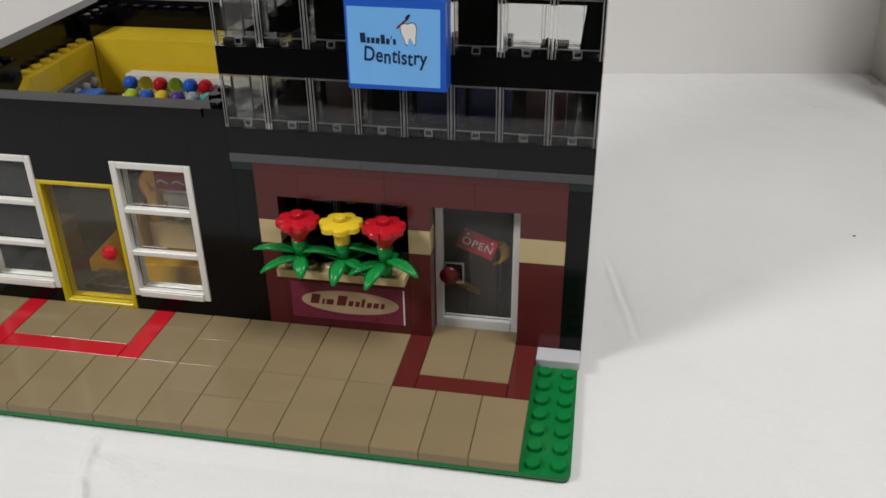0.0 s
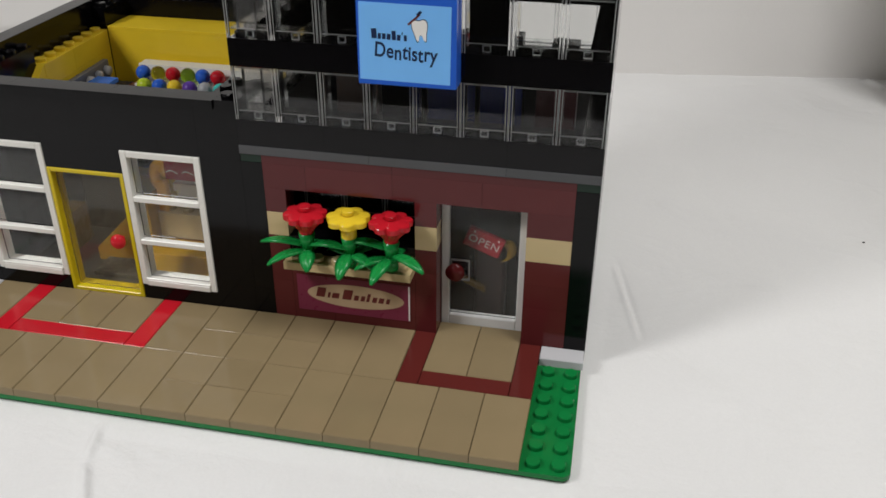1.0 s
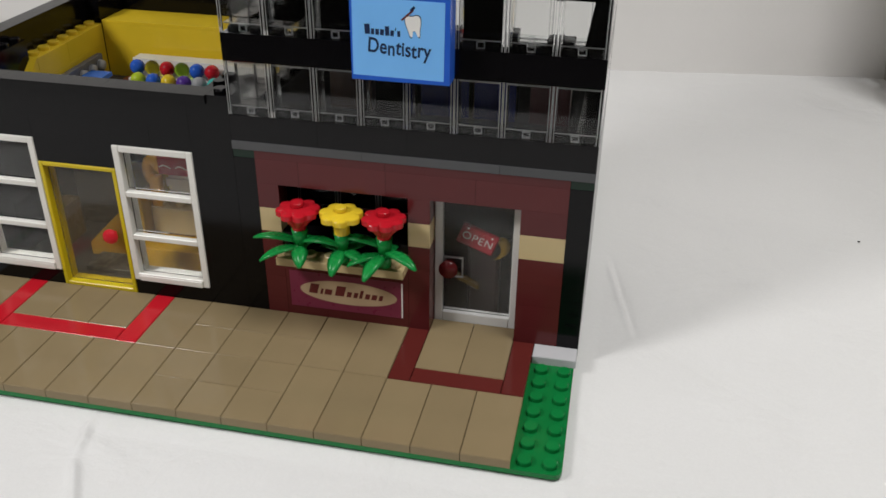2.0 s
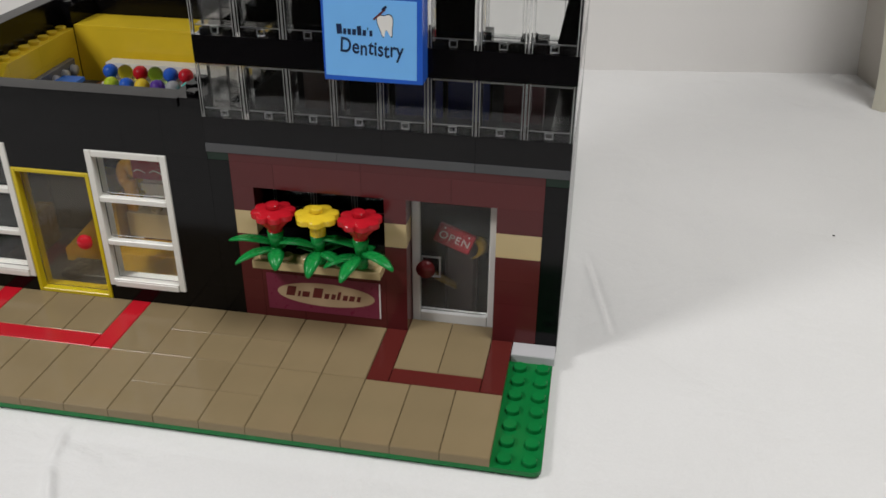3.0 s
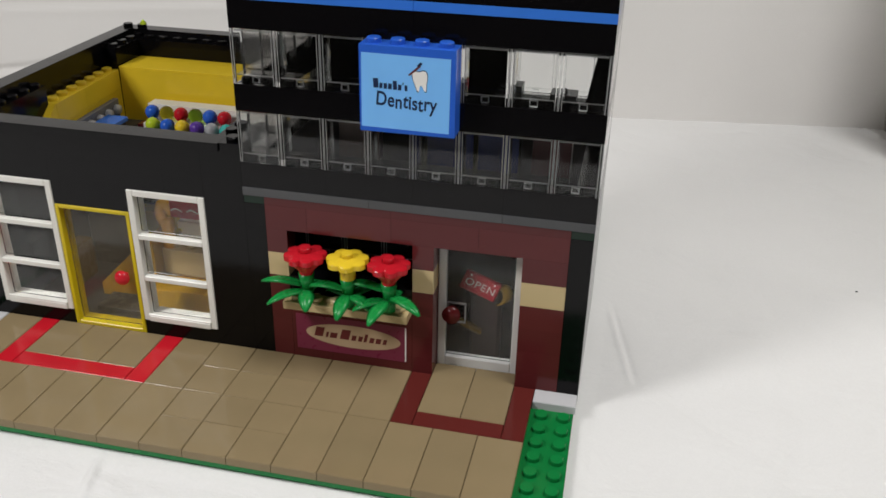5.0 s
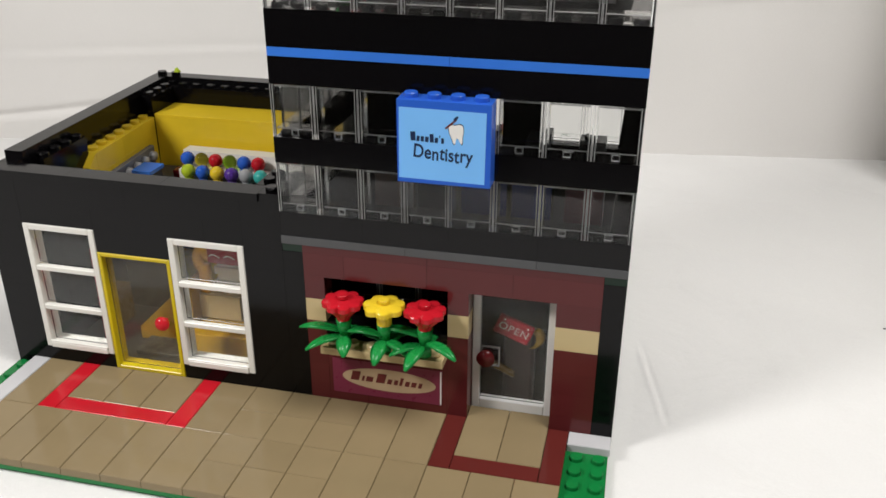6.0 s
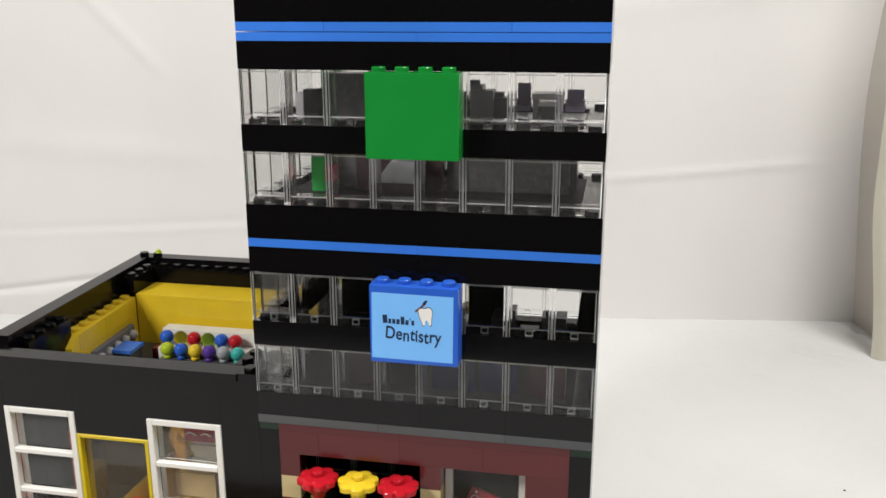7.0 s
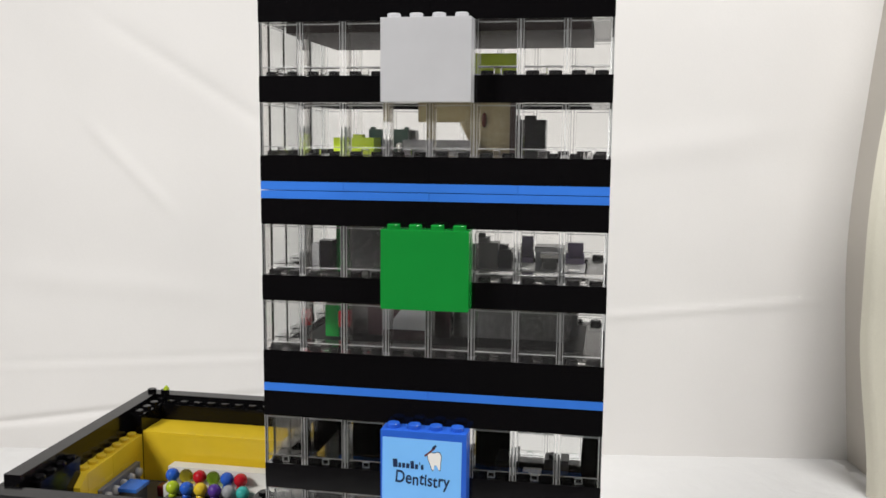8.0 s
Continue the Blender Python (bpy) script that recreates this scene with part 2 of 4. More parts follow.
def lettering(name, body, size, mat, parent, at, turn=(0, 0, 0), spread=1.0, label="", tall=1.0, bold=0.012, jolly=0.0):
    """Words in the built-in font as a thin mesh, centred on a place in metres, facing -y; jolly: degrees by which the letters lean to and fro."""
    curve = bpy.data.curves.new(name, "FONT")
    curve.body, curve.size, curve.align_x, curve.align_y = body, size, "CENTER", "CENTER"
    curve.extrude, curve.space_character, curve.offset = 0.00003, spread, size * bold
    tmp = new(name, curve)
    bpy.context.view_layer.update()
    me = bpy.data.meshes.new_from_object(tmp.evaluated_get(bpy.context.evaluated_depsgraph_get()))
    bpy.data.objects.remove(tmp)
    if jolly:
        bm = bmesh.new()
        bm.from_mesh(me)
        bmesh.ops.remove_doubles(bm, verts=bm.verts, dist=1e-6)
        left, dice = set(bm.verts), random.Random(3)
        for start in sorted(bm.verts, key=lambda v: v.co.x):
            if start not in left:
                continue
            island, edge = {start}, [start]
            while edge:
                v = edge.pop()
                for e in v.link_edges:
                    o = e.other_vert(v)
                    if o not in island:
                        island.add(o)
                        edge.append(o)
            left -= island
            mid = sum((v.co for v in island), Vector()) / len(island)
            bmesh.ops.rotate(bm, verts=list(island), cent=mid, matrix=Matrix.Rotation(radians(dice.uniform(-jolly, jolly)), 3, "Z"))
            bmesh.ops.translate(bm, verts=list(island), vec=(0, size * dice.uniform(-0.05, 0.05), 0))
        bm.to_mesh(me)
        bm.free()
    me.transform(Matrix.Rotation(radians(90), 4, "X") @ Matrix.Diagonal((1, tall, 1, 1)))
    me.materials.clear()
    me.materials.append(mat)
    return put(name, me, parent, at, label, turn)


# ---- the cloth over the table, the sheet hung behind it, and the room ----
def ridge(px, py, a, b, width, height):
    """The height of a crease that runs from a to b."""
    ax, ay, bx, by = *a, *b
    length2 = (bx - ax) ** 2 + (by - ay) ** 2
    k = min(1.0, max(0.0, ((px - ax) * (bx - ax) + (py - ay) * (by - ay)) / length2))
    d2 = (px - ax - k * (bx - ax)) ** 2 + (py - ay - k * (by - ay)) ** 2
    fade = min(1.0, 4 * k + 0.15, 4 * (1 - k) + 0.15)
    return height * fade * math.exp(-d2 / (width * width))


FOLDS = [((0.1350, 0.085), (0.1485, 0.0205), 0.0012, 0.0012), ((0.1363, 0.085), (0.1498, 0.0205), 0.0014, -0.0014), ((-0.0300, -0.066), (-0.0250, -0.085), 0.0016, 0.0016), ((-0.0250, -0.085), (-0.0125, -0.107), 0.0016, 0.0018), ((-0.0125, -0.107), (-0.0055, -0.15), 0.0016, 0.0016),
         ((0.296, 0.374), (0.309, 0.354), 0.0022, 0.0034), ((0.309, 0.354), (0.322, 0.318), 0.0022, 0.0034), ((0.20, -0.04), (0.30, 0.05), 0.006, 0.0012), ((0.16, -0.06), (0.24, -0.10), 0.005, 0.0012), ((-0.16, 0.10), (-0.30, 0.16), 0.007, 0.0012)]
CREASES = [((-0.40, 0.014), (-0.213, 0.037), 0.0028, -0.0026), ((-0.213, 0.037), (-0.116, 0.048), 0.0028, -0.0020), ((-0.36, 0.069), (-0.10, 0.080), 0.0026, -0.0006), ((-0.36, 0.064), (-0.10, 0.075), 0.0030, 0.0005),
           ((0.10, 0.109), (0.300, 0.1255), 0.0026, 0.0012), ((-0.255, 0.256), (-0.187, 0.184), 0.0040, 0.0012), ((-0.250, 0.336), (-0.100, 0.238), 0.0045, -0.0012),
           ((0.05, 0.22), (0.26, 0.25), 0.012, 0.0012), ((-0.33, 0.14), (-0.15, 0.125), 0.010, 0.0012)]


def grid_sheet(name, nu, nv, place, mat):
    verts = [place(i / nu, j / nv) for j in range(nv + 1) for i in range(nu + 1)]
    faces = [(j * (nu + 1) + i, j * (nu + 1) + i + 1, (j + 1) * (nu + 1) + i + 1, (j + 1) * (nu + 1) + i) for j in range(nv) for i in range(nu)]
    me = bpy.data.meshes.new(name)
    me.from_pydata(verts, [], faces)
    for f in me.polygons:
        f.use_smooth = True
    me.materials.append(mat)
    return new(name, me)


def uneven(lo, hi, coarse, fine, stretches):
    """Steps from lo to hi: coarse ones, and fine ones inside the given stretches."""
    at, out = lo, [lo]
    while at < hi:
        at += fine if any(a - coarse < at < b for a, b in stretches) else coarse
        out.append(min(at, hi))
    return out


XS = uneven(-0.62, 0.62, 0.0048, 0.0009, ((-0.036, 0.002), (0.130, 0.156), (0.290, 0.326)))
YS = uneven(-0.46, 0.50, 0.0048, 0.0009, ((-0.155, -0.072), (0.016, 0.094), (0.312, 0.380)))


def table_place(u, v):
    x, y = XS[round(u * (len(XS) - 1))], YS[round(v * (len(YS) - 1))]
    over = max(0.0, -0.25 - y)  # the cloth hangs over the table's front edge
    if over:
        return x, -0.25 - 0.012 * math.sin(min(1.6, over / 0.012)), -0.0008 - max(0.0, over - 0.006) - 0.003 * math.sin(40 * x) * min(1, over / 0.1)
    near = max(0.0, 1 - max(max(-0.130 - x, x - 0.129, 0) / 0.006, max(-0.066 - y, y - 0.205, 0) / 0.006))
    z = sum(ridge(x, y, *f) for f in FOLDS) + 0.0016 * (noise.fractal(Vector((x * 9, y * 9, 0.3)), 1.0, 2.0, 4) - 0.5)
    return x, y, min(z, 0.0030) * (1 - near) - 0.0004 - 0.0006 * near


tagged(grid_sheet("ground", len(XS) - 1, len(YS) - 1, table_place, CLOTH), "creased white cotton cloth spread over the table top", "tablecloth", kind="structure")


def smooth_line(points, rounds):
    for _ in range(rounds):
        cut = [points[0]]
        for p, q in zip(points, points[1:]):
            cut += [p.lerp(q, 0.25), p.lerp(q, 0.75)]
        points = cut + [points[-1]]
    return points


LINE = smooth_line([Vector((-0.72, 0.212, 0)), Vector((0.10, 0.348, 0)), Vector((0.206, 0.367, 0)), Vector((0.275, 0.3765, 0)), Vector((0.294, 0.379, 0)), Vector((0.310, 0.379, 0)), Vector((0.322, 0.380, 0)), Vector((0.328, 0.388, 0))], 3)
LENGTHS = [0.0]
for p_, q_ in zip(LINE, LINE[1:]):
    LENGTHS.append(LENGTHS[-1] + (q_ - p_).length)


def sheet_place(u, v):
    """The hung sheets at a length u along the line and a share v of the height; they sweep onto the table at the foot."""
    s = u
    i = max(0, min(len(LINE) - 2, int(np.searchsorted(LENGTHS, s)) - 1))
    k = (s - LENGTHS[i]) / (LENGTHS[i + 1] - LENGTHS[i])
    at, along = LINE[i].lerp(LINE[i + 1], k), (LINE[i + 1] - LINE[i]).normalized()
    out = Vector((along.y, -along.x, 0))
    z = 0.9 * v ** 1.5
    foot = 0.002
    push = 0.0 if z > foot else foot - math.sqrt(max(0.0, foot * foot - (foot - z) ** 2))
    wave = 0.004 * noise.fractal(Vector((s * 4, z * 3, 5.1)), 1.0, 2.0, 3)
    if at.x < 0.295:
        wave += sum(ridge(at.x, z, *c) for c in CREASES)
    lean = (-0.006 + 0.4 * min(0.035, (z - 0.15) ** 2)) * min(1.0, max(0.0, at.x - 0.20) / 0.08)
    at = at + out * (push + wave * min(1.0, z / 0.02)) + Vector((lean, 0, 0))
    return at.x, at.y, z - 0.004


tagged(grid_sheet("backdrop", 430, 240, lambda u, v: sheet_place(LENGTHS[-1] * (0.18 * u / 0.1 if u < 0.1 else 0.18 + 0.82 * (u - 0.1) / 0.9), v), HUNG_CLOTH), "creased white cotton sheet hung behind the table", "backdrop", kind="structure")


def side_place(u, v):
    """The cream sheet hung nearer, its free edge bulging inwards with the height."""
    z = 0.9 * v ** 1.4
    k = min(1.0, z / 0.12)
    free = 0.3075 - 0.0112 * k * k * (3 - 2 * k) + 0.8 * max(0.0, min(z, 0.4) - 0.17) ** 2
    s = u ** 1.3
    x = free + (0.62 - free) * s
    return x, 0.303 + 0.15 * (x - 0.306) + 0.004 * math.sin(38 * x + 2 * z) * min(1, 4 * s) + 0.006 * max(0.0, 1 - s * 60), z - 0.001


tagged(grid_sheet("side_sheet", 70, 90, side_place, CREAM_CLOTH), "cream cotton sheet hung beside the white one", "backdrop", kind="structure")


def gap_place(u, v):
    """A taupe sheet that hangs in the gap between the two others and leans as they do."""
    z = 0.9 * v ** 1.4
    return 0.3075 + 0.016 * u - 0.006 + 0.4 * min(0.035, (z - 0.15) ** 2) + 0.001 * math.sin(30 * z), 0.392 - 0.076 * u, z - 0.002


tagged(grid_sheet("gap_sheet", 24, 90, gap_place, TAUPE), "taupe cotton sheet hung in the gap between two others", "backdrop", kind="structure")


def room():
    """Plain walls, floor and ceiling, unseen, added to close the place round the table and shape its reflections."""
    spans = {"floor": (-1.25, 1.25, -1.25, 0.85, -0.80, -0.75), "ceiling": (-1.25, 1.25, -1.25, 0.85, 1.40, 1.45), "wall_north": (-1.25, 1.25, 0.85, 0.90, -0.75, 1.40),
             "wall_south": (-1.25, 1.25, -1.30, -1.25, -0.75, 1.40), "wall_west": (-1.30, -1.25, -1.25, 0.85, -0.75, 1.40), "wall_east": (1.25, 1.30, -1.25, 0.85, -0.75, 1.40)}
    for name, span in spans.items():
        bm = bmesh.new()
        add_box(bm, *span)
        tagged(part(name, bm, CEILING if name == "ceiling" else PLASTER, None), "plain painted " + name.split("_")[0] + " of the unseen room", name.split("_")[0], kind="structure")
    bm = bmesh.new()
    add_box(bm, -0.62, 0.62, -0.25, 0.50, -0.03, -0.004, 0.003)
    table = thing("table", (0, 0, -0.62), "plain wooden table hidden under the white cloth", "table")
    part("tabletop", bm, OLIVE, table)
    for x in (-0.58, 0.54):
        for y in (-0.21, 0.42):
            bm = bmesh.new()
            add_box(bm, x, x + 0.04, y, y + 0.04, -0.75, -0.03, 0.002)
            part("leg", bm, OLIVE, table)


room()


# ---- clear window panels ----
def panel_mesh(mat):
    """A clear panel two studs wide and two bricks high: front, two cheeks, a shelf and a knob; whitened thin strips
    paint in its edge glints.
    """
    bm = bmesh.new()
    w, d, h, t, e = 2 * S - 0.00016, 0.0074, 6 * P - 0.0001, 0.0011, 0.00024
    ring = [(0, 0), (e, 0), (t - e, 0), (t, 0), (w - t, 0), (w - t + e, 0), (w - e, 0), (w, 0), (w, d), (w - t, d), (w - t, t), (t, t), (t, d), (0, d)]
    low = [bm.verts.new((x + 0.00008, y + 0.00006, 0.00005)) for x, y in ring]
    top = [bm.verts.new((x + 0.00008, y + 0.00006, h)) for x, y in ring]
    n = len(ring)
    for i in range(n):
        f = bm.faces.new((low[i], low[(i + 1) % n], top[(i + 1) % n], top[i]))
        f.material_index = 1 if i in (0, 2, 4, 6) else 0
    bm.faces.new(low[::-1]), bm.faces.new(top)
    before = set(bm.faces)
    add_box(bm, t + 0.0002, w - t - 0.0002, t + 0.0002, d, 0.0029, 0.0033)
    for f in set(bm.faces) - before:
        f.material_index = 1 if f.calc_center_median().y < t + 0.0003 else 0
    before = set(bm.faces)
    add_box(bm, t + 0.0002, w - t - 0.0002, t + 0.0002, t + 0.0009, h - 0.0010, h - 0.0006)
    for f in set(bm.faces) - before:
        f.material_index = 1
    before = set(bm.faces)
    add_box(bm, w / 2 - 0.0014, w / 2 + 0.0014, t + 0.0002, t + 0.0016, 0.0002, 0.0027, 0.0003)
    for f in set(bm.faces) - before:
        f.material_index = 1 if mat is not HAZY and f.calc_area() < 1e-6 else 0
    me = mesh_of("panel", bm, mat)
    me.materials.append(GLINT_EDGE)
    return me


def slab_mesh():
    """The side view of the panels: one clear pane with a shelf, as thin as the front."""
    bm = bmesh.new()
    w, h, t = 2 * S - 0.0001, 6 * P - 0.0001, 0.0009
    add_box(bm, 0.00006, w, 0.00006, t, 0.0001, h)
    # whitened upright strips paint the bright lines of the panel ends
    before = set(bm.faces)
    for x in (0.0001, w - 0.0003):
        add_box(bm, x, x + 0.0003, t, t + 0.0004, 0.0001, h)
    for f in set(bm.faces) - before:
        f.material_index = 1
    me = mesh_of("panel", bm, CLEAR)
    me.materials.append(GLINT_EDGE)
    return me


PANEL, VEILED_PANEL, SIDE_VEIL_PANEL, SLAB = panel_mesh(CLEAR), panel_mesh(HAZY), panel_mesh(SIDE_VEIL), slab_mesh()


def panel(parent, x, y, z, turn, mesh=None):
    ob = put("panel", mesh or PANEL, parent, (x * S, y * S, ZB + z * P), "", (0, 0, radians(turn)))
    ob.visible_shadow = z < 45
    return ob


# ---- the tower ----
tower = thing("tower_building", (8, 5, 0), "black brick toy tower with clear window bands and blue stripes", "toy building")
LEVELS = (26, 49, 72)
BANDS = [  # z0, z1, material, cuts along the front
    (22, 23, DARK_GREY, (0, 6, 12, 16)), (23, 26, PALER_BLACK, (0, 4, 8, 12, 16)), (32, 35, BLACK, (0, 6, 12, 16)), (41, 44, BLACK, (0, 8, 16)), (44, 45, STRIPE, (0, 8, 16)),
    (45, 49, BLACK, (0, 4, 10, 16)), (55, 58, BLACK, (0, 4, 12, 16)), (64, 67, BLACK, (0, 6, 12, 16)), (67, 67.93, STRIPE, (0, 8, 16)), (68, 69, STRIPE, (0, 4, 12, 16)),
    (69, 72, BLACK, (0, 8, 16)), (78, 81, BLACK, (0, 6, 14, 16)), (87, 90, BLACK, (0, 8, 16)), (90, 91, STRIPE, (0, 8, 16)), (91, 94, BLACK, (0, 8, 16))]


def build_tower():
    for z0, z1, mat, cuts in BANDS:
        lip = 0.06 if z0 == 22 else 0.0
        course(tower, cuts, -lip, 1, z0, z1, mat)
        side = mat
        for x in (0, 15):
            course_y(tower, x, x + 1, (1, 5, 9), z0, z1, side)
        course(tower, (0, 4, 10) if z0 == 32 else (0, 4, 8, 12, 16), 9, 10, z0, z1, side)
    for level in LEVELS:
        for row in (0, 9):
            z = level + row
            for i in range(8):
                panel(tower, 2 * i, 0, z, 0, PANEL if level == 26 else VEILED_PANEL)
            for i in range(4):
                panel(tower, 0, 9 - 2 * i, z, -90, SIDE_VEIL_PANEL if level == 26 else PANEL)
                panel(tower, 16, 1 + 2 * i, z, 90, SLAB)
            for i in range(8):
                if level == 26 and row == 9:
                    brick(tower, 2 * i, 2 * i + 2, 9, 10, z, z + 6, BLACK)
                elif level == 26:
                    brick(tower, 2 * i, 2 * i + 2, 9, 10, z, z + 3, BLACK)
                    if i < 5:
                        brick(tower, 2 * i, 2 * i + 2, 9, 10, z + 3, z + 6, BLACK)
                    elif i < 7:
                        panel(tower, 2 * i + 3, 10, z + 3, 180)
                else:
                    panel(tower, 2 * i + 2, 10, z, 180)
            bm = bmesh.new()
            studs_at(bm, [(i + 0.5, y) for i in range(16) for y in (0.5, 9.5)] + [(0.5, j + 0.5) for j in range(1, 9)], z)
            part("stud_row", bm, BLACK, tower)
    for x in (10, 15):
        for z in (29, 32):
            brick(tower, x, x + 1, 9, 10, z, z + 3, BLACK)
    # floors between the storeys, and the roof
    for z0, mat in ((25, MATT_BLACK), (46, BLACK), (48, MATT_BLACK), (69, BLACK), (71, GREY), (86, STAND_BROWN), (92, BLACK)):
        brick(tower, 1, 15, 1, 9, z0, z0 + 1, mat, "floor_plate")


build_tower()


def build_tower_ground():
    """The cafe front: dark red wall with a flower window and a door, between black columns."""
    for x in (0, 15):
        for z in range(0, 21, 3):
            brick(tower, x, x + 1, 0, 1, z, z + 3, BLACK)
        brick(tower, x, x + 1, 0.02, 1, 21, 22, DARK_GREEN, "plate")
    course(tower, (1, 7, 15), 0, 1, 21, 22, DARK_RED, "plate")
    course(tower, (1, 3, 7, 11, 15), 0, 1, 18, 21, DARK_RED)
    for x0, x1 in ((1, 2), (8, 9), (13, 15)):
        for z in range(0, 18, 3):
            brick(tower, x0, x1, 0, 1, z, z + 3, TAN if z == 12 else DARK_RED)
    for z in range(0, 9, 3):
        course(tower, (2, 6, 8) if z % 2 else (2, 4, 8), 0, 1, z, z + 3, DARK_RED)
    # jambs of the door recess, side and back walls
    for z in range(0, 18, 3):
        brick(tower, 8, 9, 1, 2, z, z + 3, DARK_RED)
        brick(tower, 13, 15, 1, 2, z, z + 3, DARK_RED)
    for x in (0, 15):
        for z in range(0, 21, 3):
            course_y(tower, x, x + 1, (1, 7, 9) if z % 2 else (1, 5, 9), z, z + 3, BLACK)
        course_y(tower, x, x + 1, (1, 9), 21, 22, BLACK)
    for z in range(0, 21, 3):
        course(tower, (0, 8, 16) if z % 2 else (0, 4, 12, 16), 9, 10, z, z + 3, BLACK)
    course(tower, (0, 8, 16), 9, 10, 21, 22, BLACK)
    brick(tower, 1, 15, 2, 9, 0, 0.6, BLACK, "floor_plate")
    # clear panels set in the flower window
    for x in (2, 4, 6):
        panel(tower, x, 2.3, 12, 0)
    brick(tower, 2, 8, 0.1, 1, 9, 12, BLACK)


build_tower_ground()


def cafe_door():
    door = thing("cafe_door", (11, 1, 0), "clear plastic framed glass door, closed, with dark red knob", "door")
    x0, x1, y0, y1 = 9 * S + 0.0001, 13 * S - 0.0001, S + 0.0002, S + 0.0042
    for name, a, b, z0, z1 in (("stile", x0, x0 + 0.0030, 0, 18), ("stile", x1 - 0.0030, x1, 0, 18), ("rail", x0 + 0.0031, x1 - 0.0031, 0, 2.2), ("rail", x0 + 0.0031, x1 - 0.0031, 17.0, 18)):
        bm = bmesh.new()
        add_box(bm, a, b, y0, y1, ZB + z0 * P + 0.0001, ZB + z1 * P - 0.0001, 0.0003)
        ob = part(name, bm, FROST, door)
    bm = bmesh.new()
    add_box(bm, x0 + 0.0032, x1 - 0.0032, y0 + 0.0012, y0 + 0.0022, ZB + 2.25 * P, ZB + 16.95 * P, 0.0001)
    pane = part("pane", bm, PANE, door)
    pane.visible_shadow = False
    bm = bmesh.new()
    a, b, c, d = 9.45 * S, 10.35 * S, ZB + 7.0 * P, ZB + 9.7 * P
    outer, inner = [(a, c), (b, c), (b, d), (a, d)], [(a + 0.0005, c + 0.0005), (b - 0.0005, c + 0.0005), (b - 0.0005, d - 0.0005), (a + 0.0005, d - 0.0005)]
    loops = [[bm.verts.new((x, y, z)) for x, z in ring] for ring, y in ((outer, y0 + 0.0011), (outer, y0 + 0.0004), (inner, y0 + 0.0004), (inner, y0 + 0.0011))]
    for p, q in zip(loops, loops[1:] + loops[:1]):
        for i in range(4):
            bm.faces.new((p[i], p[(i + 1) % 4], q[(i + 1) % 4], q[i]))
    part("latch_plate", bm, GLINT_EDGE, door, "raised clear square rim")
    bm = bmesh.new()
    made = bmesh.ops.create_cone(bm, cap_ends=True, segments=20, radius1=0.0029, radius2=0.0036, depth=0.0030)["verts"]
    bmesh.ops.rotate(bm, verts=made, cent=(0, 0, 0), matrix=Matrix.Rotation(radians(90), 3, "X"))
    bmesh.ops.translate(bm, verts=made, vec=(9.72 * S, y0 - 0.0014, ZB + 8.5 * P))
    part("knob", bm, BROWN_RED, door, "round dark red knob", True)


FROST = clear("milky_clear_plastic", (0.93, 0.93, 0.92), 0.12)
FROST.node_tree.nodes["Principled BSDF"].inputs["Transmission Weight"].default_value = 0.25
BROWN_RED = plastic("brown_red_plastic", (0.11, 0.012, 0.013), 0.2)
cafe_door()


def open_sign():
    sign = thing("open_sign", (10.95, 1.75, 10), "tilted red tile reading open behind the door glass", "sign")
    turn = (0, radians(21), 0)
    at = Vector((10.90 * S, 1.75 * S, ZB + 11.5 * P))
    bm = bmesh.new()
    add_box(bm, -0.0072, 0.0072, -0.0008, 0.0012, -0.0041, 0.0041, 0.0004)
    put("tile", mesh_of("tile", bm, SIGN_RED), sign, at, "", turn)
    lettering("lettering", "OPEN", 0.0044, INK_GREY, sign, at + Vector((0, -0.0009, 0)), turn, 1.12, "white printed letters", 1.0, 0.0)
    for x in (-0.0048, 0.0048):
        bm = bmesh.new()
        add_round(bm, 0, 0, 0, 0.00035, 0.00035, 0.0002, 8)
        bmesh.ops.rotate(bm, verts=bm.verts, cent=(0, 0, 0), matrix=Matrix.Rotation(radians(90), 3, "X"))
        bmesh.ops.translate(bm, verts=bm.verts, vec=(x, -0.0008, 0.0031))
        put("dot", mesh_of("dot", bm, INK_WHITE), sign, at, "", turn)
    # the bent bracket that holds the sign up
    bm = bmesh.new()
    spine = [(12.0 * S - 0.002 + 0.0035 * math.cos(radians(a)), ZB + 10.3 * P + 0.0040 * math.sin(radians(a))) for a in range(-75, 80, 10)]
    rings = [[bm.verts.new((px + 0.0019 * math.cos(t), 1.95 * S + 0.0014 * math.sin(t), pz + 0.0009 * math.cos(t))) for t in (2 * math.pi * i / 10 for i in range(10))] for px, pz in spine]
    for r0, r1 in zip(rings, rings[1:]):
        for i in range(10):
            bm.faces.new((r0[i], r0[(i + 1) % 10], r1[(i + 1) % 10], r1[i]))
    bm.faces.new(rings[0][::-1]), bm.faces.new(rings[-1])
    part("bracket", bm, MUSTARD, sign, "curved mustard bracket", True)
    bm = bmesh.new()
    add_box(bm, 10.4 * S, 11.9 * S, 2.0 * S, 2.7 * S, ZB + 0.6 * P, ZB + 11.0 * P, 0.0012)
    part("stand", bm, STAND_BROWN, sign, "dark red upright stand")
    bm = bmesh.new()
    add_box(bm, 9.9 * S, 11.0 * S, 1.8 * S, 2.1 * S, ZB + 5.6 * P, ZB + 6.5 * P, 0.0006)
    for v in bm.verts:
        v.co.z -= (v.co.x - 9.9 * S) * 0.45
    part("arm", bm, MUSTARD, sign, "short mustard arm")


